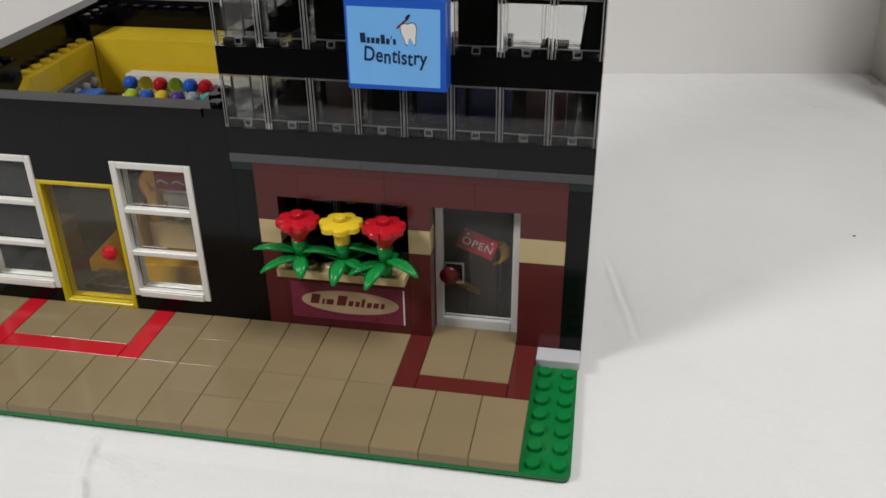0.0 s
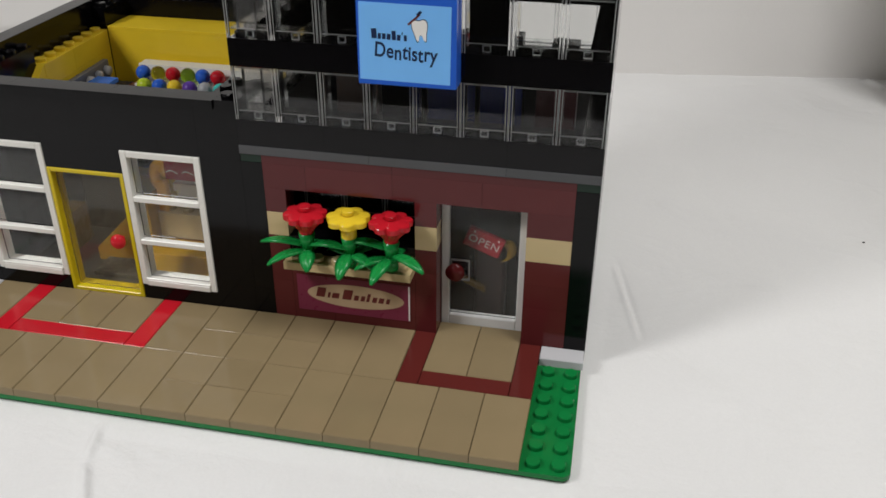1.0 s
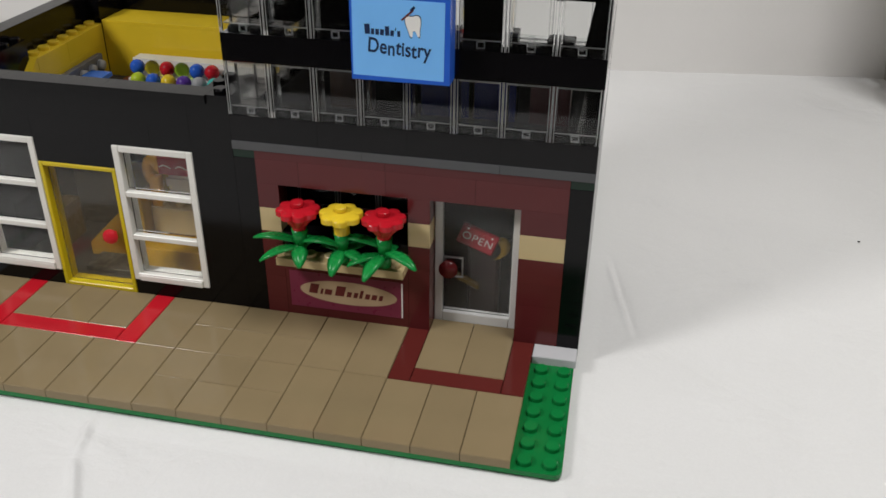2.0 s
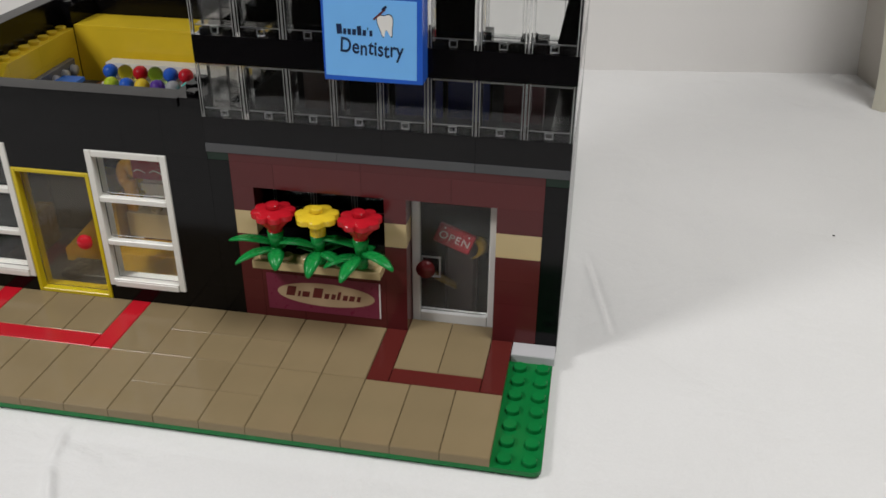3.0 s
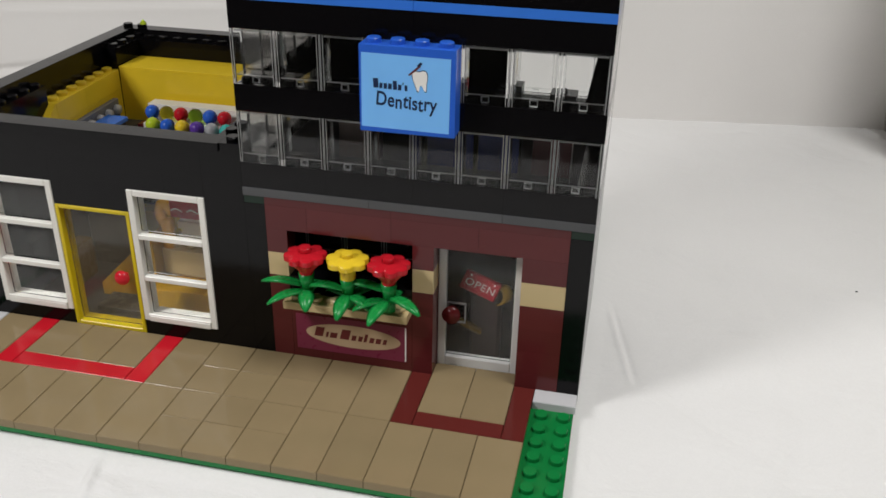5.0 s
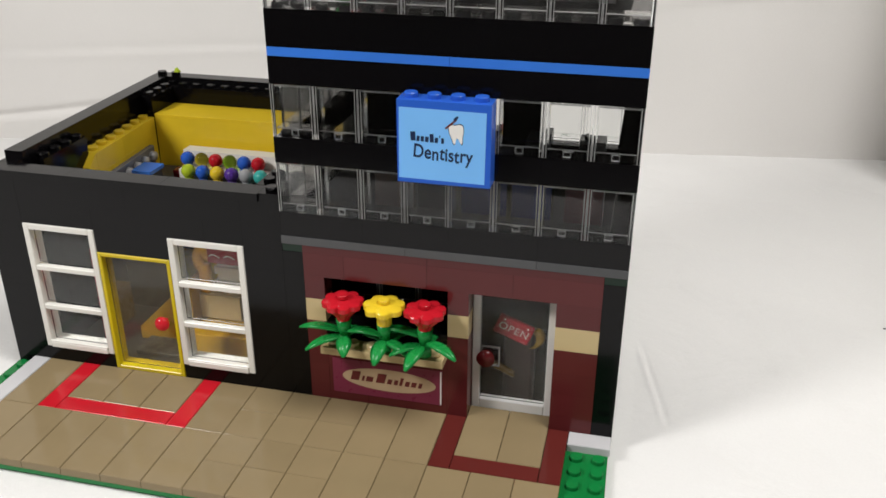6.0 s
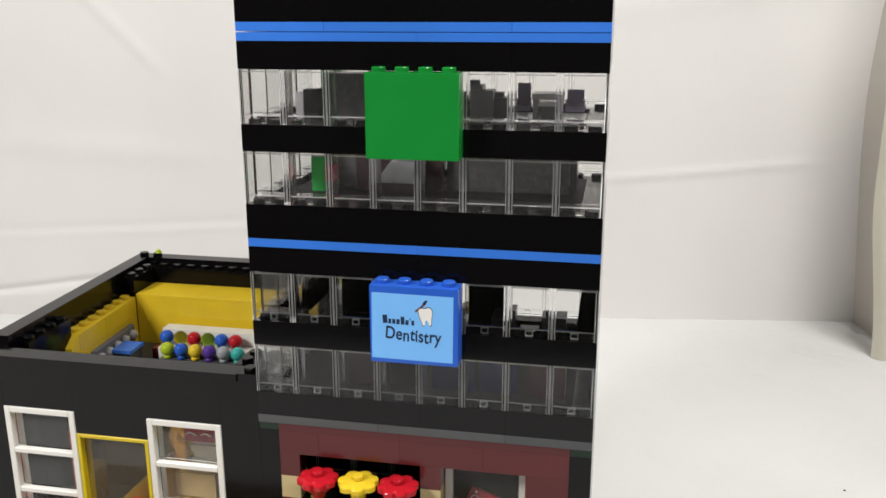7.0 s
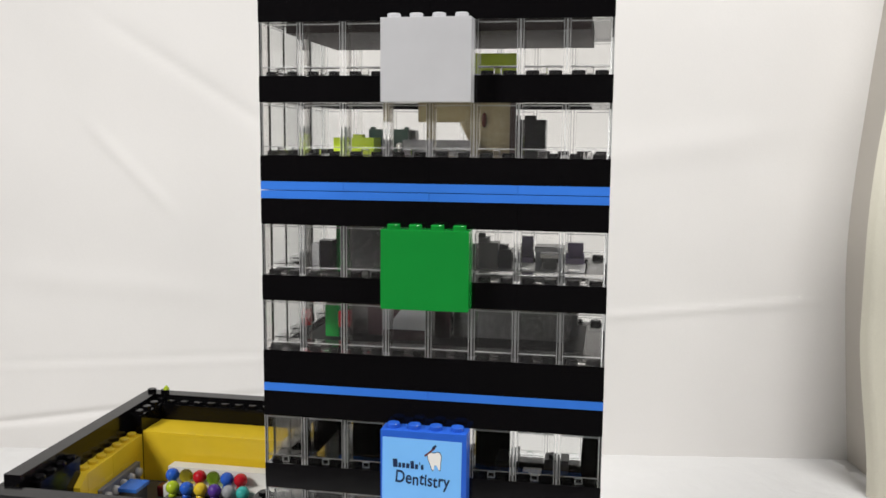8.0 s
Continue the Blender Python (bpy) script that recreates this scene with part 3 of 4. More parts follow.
SIGN_RED, INK_GREY = plastic("sign_red_plastic", (0.33, 0.022, 0.035), 0.2, 0.0), plastic("grey_white_ink", (0.55, 0.50, 0.48), 0.5, 0.0)
MUSTARD = plastic("mustard_plastic", (0.17, 0.10, 0.010), 0.25)
open_sign()


# ---- signs on the tower ----
def sign_board(z, mat, label):
    board = thing("sign_board", (8, -0.5, z), label, "sign", "sign boards on the tower")
    face = brick(board, 6, 10, -1, -0.02, z, z + 9, mat, "panel")
    for i in range(4):
        bm = bmesh.new()
        studs_at(bm, [(6.5 + i, -0.5)], z + 9)
        part("stud", bm, mat, face)
    return board


blue_board = sign_board(32, BLUE, "blue toy panel with a light blue dentistry sticker")
sign_board(55, GREEN, "plain green toy panel fixed across the window band")
sign_board(78, PALE, "plain pale grey toy panel on the window band")


def flat(points, depth=0.00004):
    """A thin plate facing -y from an outline of x, z."""
    bm = bmesh.new()
    front, back = [bm.verts.new((x, -depth, z)) for x, z in points], [bm.verts.new((x, 0, z)) for x, z in points]
    n = len(points)
    bm.faces.new(front), bm.faces.new(back[::-1])
    for i in range(n):
        bm.faces.new((front[i], front[(i + 1) % n], back[(i + 1) % n], back[i]))
    return bm


def rect(w, h):
    return [(-w / 2, -h / 2), (w / 2, -h / 2), (w / 2, h / 2), (-w / 2, h / 2)]


def dentist_sticker():
    y = -1 * S
    cx, cz = 7.93 * S, ZB + 36.3 * P
    sheet = put("sticker", mesh_of("sticker", flat(rect(3.68 * S, 7.7 * P)), STICKER_BLUE), blue_board, (cx, y + 0.00002, cz), "light blue paper sticker", (0, radians(0.6), 0))
    lettering("lettering", "Dentistry", 0.0051, INK, sheet, (cx + 0.0003, y - 0.00006, cz - 0.0030), (0, radians(2.5), 0), 1.04, "dark blue quirky letters", 1.3, 0.016, 5)
    widths = (0.0017, 0.0010, 0.0011, 0.0012, 0.0013, 0.0011, 0.0003, 0.0009)
    at = -0.0107
    for k, w in enumerate(widths):
        tall = (0.0031, 0.0018, 0.0018, 0.0018, 0.0029, 0.0018, 0.0009, 0.0018)[k]
        put("name_bar", mesh_of("name_bar", flat(rect(w, tall)), INK), sheet, (cx + at + w / 2, y - 0.00004, cz + 0.0009 + tall / 2 - 0.02 * at + (0.0018 if k == 6 else 0)), "dark blue bar of writing", (0, radians((-4, 3, 0, 5, -3, 4, 8, -2)[k]), 0))
        at += w + 0.0004
    tooth = [(-0.0022, 0.0024), (-0.0012, 0.0031), (0, 0.0027), (0.0013, 0.0031), (0.0023, 0.0023), (0.0021, 0.0004), (0.0016, -0.0010), (0.0014, -0.0030), (0.0008, -0.0031), (0.0003, -0.0012),
             (-0.0004, -0.0012), (-0.0008, -0.0030), (-0.0014, -0.0028), (-0.0017, -0.0010), (-0.0022, 0.0006)]
    round_tooth = [tuple(p[:2]) for p in smooth_line([Vector((*q, 0)) for q in tooth + tooth[:1]], 2)][:-1]
    at = Vector((cx + 0.0050, y - 0.00003, cz + 0.0044))
    put("tooth_print", mesh_of("tooth_print", flat([(x * 1.2, z * 1.2) for x, z in round_tooth]), INK), sheet, at, "thin dark outline", (0, radians(-8), 0))
    put("tooth_print", mesh_of("tooth_print", flat([(x * 1.1, z * 1.1) for x, z in round_tooth], 0.00007), INK_WHITE), sheet, at, "white printed tooth", (0, radians(-8), 0))
    put("brush_print", mesh_of("brush_print", flat(rect(0.0050, 0.0006)), INK_RED), sheet, (cx + 0.0030, y - 0.00008, cz + 0.0078), "maroon printed brush handle", (0, radians(-42), 0))
    put("brush_print", mesh_of("brush_print", flat(rect(0.0018, 0.0008)), INK), sheet, (cx + 0.0046, y - 0.00008, cz + 0.0098), "dark printed brush bristles", (0, radians(-42), 0))


dentist_sticker()


def cafe_sticker():
    """Plum sticker with a cream oval; its brand writing stands as plain bars."""
    sign = thing("cafe_sticker", (5, 0, 2.2), "glossy plum sticker with cream oval on dark red wall", "sticker")
    cx, cz, w, h = 4.97 * S, ZB + 4.6 * P, 5.55 * S, 4.9 * P
    put("sheet", mesh_of("sheet", flat(rect(w, h), 0.00012), STICKER_PLUM), sign, (cx, -0.00002, cz), "plum printed sheet")
    oval = [(0.019 * math.cos(a), 0.0050 * math.sin(a)) for a in (2 * math.pi * k / 48 for k in range(48))]
    oval_print = put("oval", mesh_of("oval", flat(oval, 0.00006), STICKER_CREAM), sign, (cx + 0.0008, -0.00014, cz + 0.0003), "cream oval")
    for x, wd, tall in ((-0.0135, 0.0034, 0.0042), (-0.0104, 0.0010, 0.0024), (-0.0078, 0.0028, 0.0024), (-0.0030, 0.0036, 0.0044), (0.0004, 0.0018, 0.0023), (0.0030, 0.0016, 0.0023), (0.0052, 0.0012, 0.0036), (0.0076, 0.0018, 0.0023), (0.0102, 0.0020, 0.0023), (0.0128, 0.0014, 0.0023)):
        bar = [(-wd / 2 - 0.25 * tall / 2, -tall / 2), (wd / 2 - 0.25 * tall / 2, -tall / 2), (wd / 2 + 0.25 * tall / 2, tall / 2), (-wd / 2 + 0.25 * tall / 2, tall / 2)]
        put("writing_bar", mesh_of("writing_bar", flat(bar, 0.00005), INK_RED), oval_print, (cx + x + 0.0008, -0.00020, cz + tall / 2 - 0.0012), "brown bar of writing")
    bm = flat(rect(0.0005, h * 0.96), 0.00016)
    put("worn_edge", mesh_of("worn_edge", bm, INK_WHITE), sign, (cx + w / 2 - 0.0004, -0.00014, cz), "white worn sticker edge")


cafe_sticker()


# ---- flower box ----
def flower_box():
    box = thing("flower_box", (5, -0.5, 9), "tan studded plates forming a flower box ledge", "planter")
    brick(box, 2, 6, -1, -0.02, 9, 10, TAN, "plate", studs=True)
    brick(box, 6, 8, -1, -0.02, 9, 10, TAN, "plate", studs=True)


flower_box()


def leaf_mesh():
    """One blade: thick, pointed, arched and drooping, along +x."""
    bm = bmesh.new()
    rows = []
    for k in range(9):
        u = k / 8
        x, z = 0.0014 + 0.0126 * u, 0.0016 * math.sin(u * 2.4) - 0.0024 * u * u
        half = 0.0030 * math.sin(math.pi * min(1.0, 0.16 + 0.80 * u)) ** 0.7
        rows.append([bm.verts.new((x, s * half, z + c * min(1.0, half / 0.0012))) for s, c in ((-1, 0.0), (-0.5, 0.0006), (-0.12, 0.00062), (0, 0.0004), (0.12, 0.00062), (0.5, 0.0006), (1, 0.0), (0.5, -0.0003), (0, -0.0004), (-0.5, -0.0003))])
    for a, b in zip(rows, rows[1:]):
        for i in range(10):
            bm.faces.new((a[i], a[(i + 1) % 10], b[(i + 1) % 10], b[i]))
    bm.faces.new(rows[0][::-1]), bm.faces.new(rows[-1])
    return mesh_of("leaf", bm, LEAF, True)


def flower_mesh(mat, lobes, depth, size=0.93, tail=0.0, slim=1.0):
    """A blossom: lobed rim, domed top with a stud, and a cone below that runs out into the stem."""
    bm = bmesh.new()
    levels = [(0.0026, -0.0088 - tail, 0.0), (0.0030, -0.0070 - tail * 0.5, 0.1), (0.0046 * slim, -0.0050, 0.5), (0.0068 * slim, -0.0026, 0.9), (0.0080, -0.0017, 1.0), (0.0081, 0.0002, 1.0), (0.0078, 0.0006, 1.0), (0.0060, 0.0010, 0.7), (0.0036, 0.0012, 0.2)]
    rings = []
    n = 60
    for r, z, k in levels:
        rings.append([bm.verts.new((r * (1 + depth * k * (abs(math.sin(lobes * t / 2)) ** 0.7 - 0.75)) * math.cos(t), r * (1 + depth * k * (abs(math.sin(lobes * t / 2)) ** 0.7 - 0.75)) * math.sin(t), z)) for t in (2 * math.pi * i / n for i in range(n))])
    for a, b in zip(rings, rings[1:]):
        for i in range(n):
            bm.faces.new((a[i], a[(i + 1) % n], b[(i + 1) % n], b[i]))
    bm.faces.new(rings[0][::-1]), bm.faces.new(rings[-1])
    add_round(bm, 0, 0, 0.0015, 0.0024, 0.0024, 0.0014, 20)
    add_round(bm, 0, 0, 0.0029, 0.0024, 0.0021, 0.0003, 20)
    bmesh.ops.scale(bm, vec=(size, size, size), verts=bm.verts)
    return mesh_of("blossom", bm, mat, False)


LEAF = plastic("leaf_green_plastic", (0.010, 0.25, 0.05), 0.24)
LEAF_MESH = leaf_mesh()


def flower(x, y, mat, lobes, label, leaves):
    plant = thing("flower", (x, y, 10), label, "toy flower", "flowers in the flower box")
    bm = bmesh.new()
    add_round(bm, x * S, y * S, ZB + 10.3 * P, 0.0026, 0.0022, 0.0050, 14)
    add_round(bm, x * S, y * S, ZB + 10.3 * P + 0.005, 0.0022, 0.0030, 0.0062, 14)
    part("stem", bm, LEAF, plant, "", True)
    put("blossom", flower_mesh(mat, lobes, 0.22, tail=0.003 if mat is YELLOW else 0.0, slim=0.66 if mat is YELLOW else 1.0), plant, (x * S, y * S, ZB + 16.0 * P + 0.0006))
    for turn, droop, up, long in leaves:
        put("leaf", LEAF_MESH, plant, (x * S, y * S, ZB + (11.4 + up) * P), "", (0, radians(droop), radians(turn))).scale = (long, 1.0, 1.0)


flower(3.15, -0.72, RED, 8, "red toy blossom on a green leafy stem", ((184, -4, 0.8, 1.25), (214, 8, 0.2, 1.12), (286, 14, 0.3, 0.78), (350, -8, 0.9, 1.12), (80, 0, 0, 1)))
flower(5.15, -0.72, YELLOW, 7, "yellow toy blossom on a green leafy stem", ((264, 22, 0.5, 0.88), (150, 8, 0.2, 0.9), (330, 4, 0.2, 0.8), (60, 5, 0, 1)))
flower(7.1, -0.72, RED, 8, "red toy blossom beside the cafe door", ((178, -8, 1.3, 1.2), (208, 6, 0.2, 1.0), (250, 16, 0.4, 1.0), (330, 4, 0.8, 1.1), (85, 0, 0, 1)))


# ---- the low shop beside the tower ----
shop = thing("shop_building", (-8, 8, 0), "low black brick toy shop, open at the top", "toy building")


def askew(ob, x, y, degrees):
    """Turns a part of a wall about the wall's back corner: the walls stand a little out of square."""
    corner = Vector((x * S, y * S, 0)) - (base_of(ob.parent) if ob.parent else Vector())
    at = Matrix.Rotation(radians(degrees), 3, "Z") @ (ob.location - corner) + corner
    ob.location = (at.x, at.y, ob.location.z)
    ob.rotation_euler = (0, 0, radians(degrees))


def yellow_askew(ob):
    askew(ob, -14, 13.35, 3.3)


def side_course(parent, x0, x1, cuts, z0, z1, mat, name="brick", studs=False):
    """Bricks along the shop's side wall, which turns inwards to the front."""
    for a, b in zip(cuts, cuts[1:]):
        askew(brick(parent, x0, x1, a, b, z0, z1, mat, name, studs=studs), -16, 17, 2.1)


def build_shop():
    # front: window at both sides of the door, bricks between
    for z in range(0, 27, 3):
        brick(shop, -2, 0, 0, 1, z, z + 3, BLACK)
        brick(shop, -16, -14, 0, 1, z, z + 3, BLACK)
    course(shop, (-14, -12, -10), 0, 1, 0, 3, BLACK)
    course(shop, (-6, -4, -2), 0, 1, 0, 3, BLACK)
    brick(shop, -10, -6, 0, 1, 18, 21, BLACK)
    course(shop, (-14, -10, -4, -2), 0, 1, 21, 24, BLACK)
    course(shop, (-14, -8, -2), 0, 1, 24, 27, BLACK)
    course(shop, (-16, -11, -6, -1), -0.12, 1, 27, 28, BLACK, "tile")
    brick(shop, -1, 0, 0, 1, 27, 28, BLACK, "plate", studs=True)
    # side and back walls, with a smooth capping
    for z in range(0, 27, 3):
        side_course(shop, -16, -15, (1, 5, 9, 13, 18) if z % 2 else (1, 3, 7, 11, 18), z, z + 3, BLACK)
        course(shop, (-15, -10, -4, 0) if z % 2 else (-15, -8, 0), 17, 18, z, z + 3, BLACK)
    side_course(shop, -16, -15, (1, 9, 18), 27, 28, BLACK, "plate")
    course(shop, (-15, -6, 0), 17, 18, 27, 28, BLACK, "plate")
    side_course(shop, -16, -15, (1.5, 9, 17), 28, 29, PALER_BLACK, "tile")
    course(shop, (-14, -6, 0), 17, 18, 28, 29, PALER_BLACK, "tile")
    brick(shop, -16, -15, 17, 18, 28, 29, BLACK, "plate", studs=True)
    brick(shop, -15, -14, 17, 18, 28, 29, BLACK, "plate", studs=True)
    # inner ledges with studs
    for z in range(0, 27, 3):
        side_course(shop, -15, -14.4, (2.2, 6.2), z - 0.6, z + 2.4, BLACK)
        course_y(shop, -15, -14.05, (13.4, 17), z + 1, z + 4, BLACK, studs=z == 24)
    for z in range(15, 27, 3):
        course(shop, (-14, -6, 0), 16, 17, z + 1, z + 4, BLACK, studs=z == 24)
    brick(shop, -2, 0, 2, 4, 24, 27, BLACK, studs=True)
    # upper floor
    brick(shop, -15, 0, 7, 16, 16, 17, DARK_GREY, "floor_plate")
    brick(shop, -15, 0, 1, 17, 0, 0.8, DARK_GREY, "floor_plate")
    # yellow inner walls
    for z0, z1 in ((17, 18.9), (18.9, 21.9), (21.9, 24.9)):
        for y0, y1 in ((6.35, 9.35), (9.35, 13.35)):
            yellow_askew(brick(shop, -15, -14, y0, y1, z0, z1, YELLOW, "yellow_brick", studs=z0 > 21))
    bm = bmesh.new()
    add_box(bm, -14.5 * S, -14.02 * S, 5.5 * S, 6.34 * S, ZB + 17 * P, ZB + 24.9 * P)
    for v in bm.verts:
        if v.co.y < 5.8 * S and v.co.z > ZB + 24 * P:
            v.co.z -= 1.5 * P
    yellow_askew(part("yellow_slope", bm, YELLOW, shop))
    side_course(shop, -15.2, -14.37, (2.22, 6.22), 26.4, 27.4, BLACK, "plate", studs=True)
    course(shop, (-13.98, 0), 13.37, 15.97, 17, 24.95, YELLOW, "yellow_panel")
    course(shop, (-13.98, 0), 13.37, 15.97, 24.95, 25.4, YELLOW, "yellow_tile")
    # yellow partition on the lower floor, behind the door
    for z in range(0, 6, 3):
        course(shop, (-12, -8, -4, 0), 9, 10, z + 0.8, z + 3.8, YELLOW, "yellow_brick")


build_shop()


def pane_window(x):
    """White window, four studs wide and six bricks high, of three panes."""
    win = thing("window", (x + 2, 0, 3), "white toy window frame with three clear panes", "window", "windows of the shop")
    x0, x1, f = x * S + 0.00008, (x + 4) * S - 0.00008, 0.0026
    z0, z1, y0, y1 = ZB + 3 * P + 0.00008, ZB + 21 * P - 0.00008, -0.0005, 0.0072
    third = (z1 - z0 - f) / 3
    bars = [(x0, x0 + f, z0, z1), (x1 - f, x1, z0, z1)] + [(x0 + f, x1 - f, z0 + third * k, z0 + third * k + (f if k in (0, 3) else 0.0022)) for k in range(4)]
    for k, (a, b, c, d) in enumerate(bars):
        bm = bmesh.new()
        add_box(bm, a, b, y0 - (0.0006 if k == 2 else 0), 0.0022 if k in (3, 4) else y1, c, d, 0.00025)
        part("window_frame" if k < 2 else "glazing_bar", bm, WHITE, win)
    bm = bmesh.new()
    add_box(bm, x0 + f * 0.9, x1 - f * 0.9, -0.0011, 0.0, z0 + f, z0 + f + 0.0008, 0.0002)
    part("sill", bm, WHITE, win)
    for k in range(3):
        bm = bmesh.new()
        add_box(bm, x0 + f + 0.0001, x1 - f - 0.0001, 0.0023, 0.0031, z0 + third * k + f + 0.0001, z0 + third * (k + 1) - 0.0001)
        part("pane", bm, PANE, win).visible_shadow = False


pane_window(-6)
pane_window(-14)


def shop_door():
    door = thing("shop_door", (-8, 0, 0), "yellow framed glass door, closed, with red knob", "door")
    x0, x1, f, y0, y1 = -10 * S + 0.0001, -6 * S - 0.0001, 0.0016, -0.0004, 0.0070
    z0, z1 = ZB + 1.0 * P, ZB + 18 * P - 0.0001
    for name, a, b, c, d in (("jamb", x0, x0 + f, z0, z1), ("jamb", x1 - f, x1, z0, z1), ("head", x0 + f, x1 - f, z1 - f, z1), ("threshold", x0 + f, x1 - f, z0, z0 + f)):
        bm = bmesh.new()
        add_box(bm, a, b, y0, y1, c, d, 0.0002)
        part(name, bm, DOOR_YELLOW, door)
    bm = bmesh.new()
    add_box(bm, x0 + f + 0.0001, x1 - f - 0.0001, 0.0022, 0.0034, z0 + f + 0.0001, z1 - f - 0.0001, 0.0001)
    part("pane", bm, SMOKE, door).visible_shadow = False
    bm = bmesh.new()
    made = bmesh.ops.create_uvsphere(bm, u_segments=20, v_segments=12, radius=0.0031)["verts"]
    bmesh.ops.scale(bm, verts=made, vec=(1, 0.75, 1))
    bmesh.ops.translate(bm, verts=made, vec=(-6.85 * S, -0.0012, ZB + 8.9 * P))
    knob = part("knob", bm, RED, door, "round red knob", True)
    bm = bmesh.new()
    add_box(bm, -6.85 * S - 0.001, -6.85 * S + 0.001, 0.0002, 0.0021, ZB + 8.9 * P - 0.001, ZB + 8.9 * P + 0.001)
    part("knob_stem", bm, RED, knob)


DOOR_YELLOW = plastic("lemon_plastic", (0.62, 0.48, 0.012), 0.2, 0.02)
SMOKE = clear("smoky_clear_plastic", (0.70, 0.65, 0.55))
# Besides the brown tint, a little white stands in for reflected haze
SMOKE.node_tree.nodes["Principled BSDF"].inputs["Transmission Weight"].default_value = 0.965
shop_door()


# ---- things in the shop ----
def loose(name, x0, x1, y0, y1, z0, z1, mat, label, category="toy brick", studs=False, group=""):
    """A brick-built piece of toy furniture that stands by itself."""
    ob = brick(None, x0, x1, y0, y1, z0, z1, mat, name, studs=studs)
    return tagged(ob, label, category, group)


loose("counter", -11.4, -0.6, 11.8, 12.7, 17, 21.3, WHITE, "long white toy counter before the yellow wall", "counter")
loose("blue_tile", -13.2, -11.9, 8.7, 10.3, 19.7, 20.3, STRIPE, "smooth bright blue tile laid on a stand")
loose("tile_stand", -13.1, -12.0, 8.8, 10.2, 17, 19.7, DARK_GREY, "dark grey stand under the blue tile", "stand")
loose("red_brick", -11.75, -11.2, 10.95, 11.6, 17, 18.7, BROWN_RED, "small dark red brick beside the counter")
loose("grey_block", -4.5, -3.0, 8.75, 9.85, 17, 20.4, DARK_GREY, "dark grey studded block beside the counter", studs=False)


def switch_panel():
    board = thing("switch_panel", (-13.6, 10, 18), "grey panel with round pale studs on yellow wall", "panel")
    bm = bmesh.new()
    add_box(bm, -13.98 * S, -13.65 * S, 7.3 * S, 12.2 * S, ZB + 18.2 * P, ZB + 21.3 * P, 0.0003)
    yellow_askew(part("plate", bm, SLATE, board))
    for k in range(5):
        bm = bmesh.new()
        made = bmesh.ops.create_cone(bm, cap_ends=True, segments=18, radius1=0.0025, radius2=0.0021, depth=0.0022)["verts"]
        bmesh.ops.rotate(bm, verts=made, cent=(0, 0, 0), matrix=Matrix.Rotation(radians(90), 3, "Y"))
        bmesh.ops.translate(bm, verts=made, vec=(-13.65 * S + 0.0010, (7.75 + k) * S, ZB + 19.9 * P))
        yellow_askew(part("button", bm, PALE, board, "round pale stud", True))


switch_panel()


def ball(x, y, z, mat, label):
    ob = thing("toy_ball", (x, y, z - 1.0), label, "toy ball", "coloured balls on the counter")
    bm = bmesh.new()
    made = bmesh.ops.create_uvsphere(bm, u_segments=20, v_segments=12, radius=0.0034)["verts"]
    bmesh.ops.translate(bm, verts=made, vec=(x * S, y * S, ZB + z * P))
    part("bead", bm, mat, ob, "", True)
    bm = bmesh.new()
    add_round(bm, x * S, y * S, ZB + z * P - 0.0044, 0.0024, 0.0020, 0.0016, 14)
    part("collar", bm, mat, ob, "", True)


loose("ball_rack", -11.2, -3.8, 10.7, 11.75, 17, 19.2, WHITE, "low white rack that holds the coloured balls", "rack")
loose("ball_rack", -10.8, -4.6, 9.9, 10.65, 17, 18.0, DARK_GREY, "low dark rack that holds the coloured balls", "rack")
for k, (mat, word) in enumerate(((BLUE, "glossy blue"), (YELLOW_GLASS, "clear yellow"), (RED, "glossy red"), (LIME_GLASS, "clear lime green"), (BLUE, "glossy blue"), (RED, "glossy red"))):
    ball(-10.76 + 0.92 * k, 11.15, 20.6, mat, word + " round toy ball on the upper rack")
for k, (mat, word) in enumerate(((LIME, "lime green"), (BLUE, "blue"), (YELLOW, "yellow"), (PURPLE, "purple"), (GREY, "grey"), (TEAL, "teal"))):
    ball(-10.33 + 0.93 * k, 10.3, 19.45, mat, word + " round toy ball on the lower rack")


def corner_flame():
    ob = thing("lime_flame", (-14.4, 17.5, 29), "small lime yellow piece on the corner stud", "toy piece")
    bm = bmesh.new()
    add_round(bm, -14.4 * S, 17.5 * S, ZB + 29 * P + 0.0016, 0.0018, 0.0014, 0.0010, 12)
    add_round(bm, -14.4 * S, 17.5 * S, ZB + 29 * P + 0.0026, 0.0014, 0.0005, 0.0012, 12)
    part("flame", bm, LIME, ob, "", True)


corner_flame()

# behind the shop windows
AMBER = plastic("amber_plastic", (0.46, 0.27, 0.020), 0.3)


def sloped(name, x0, x1, y0, y1, z0, z1, z2, mat, label, category):
    """A smooth block whose top rises from z1 to z2 along x."""
    bm = bmesh.new()
    add_box(bm, x0 * S, x1 * S, y0 * S, y1 * S, ZB + z0 * P, ZB + z2 * P)
    for v in bm.verts:
        if v.co.x < (x0 + 0.1) * S and v.co.z > ZB + (z0 + 0.1) * P:
            v.co.z = ZB + z1 * P
    bmesh.ops.bevel(bm, geom=bm.edges[:], offset=0.0002, segments=2, affect="EDGES")
    return tagged(part(name, bm, mat, None), label, category)


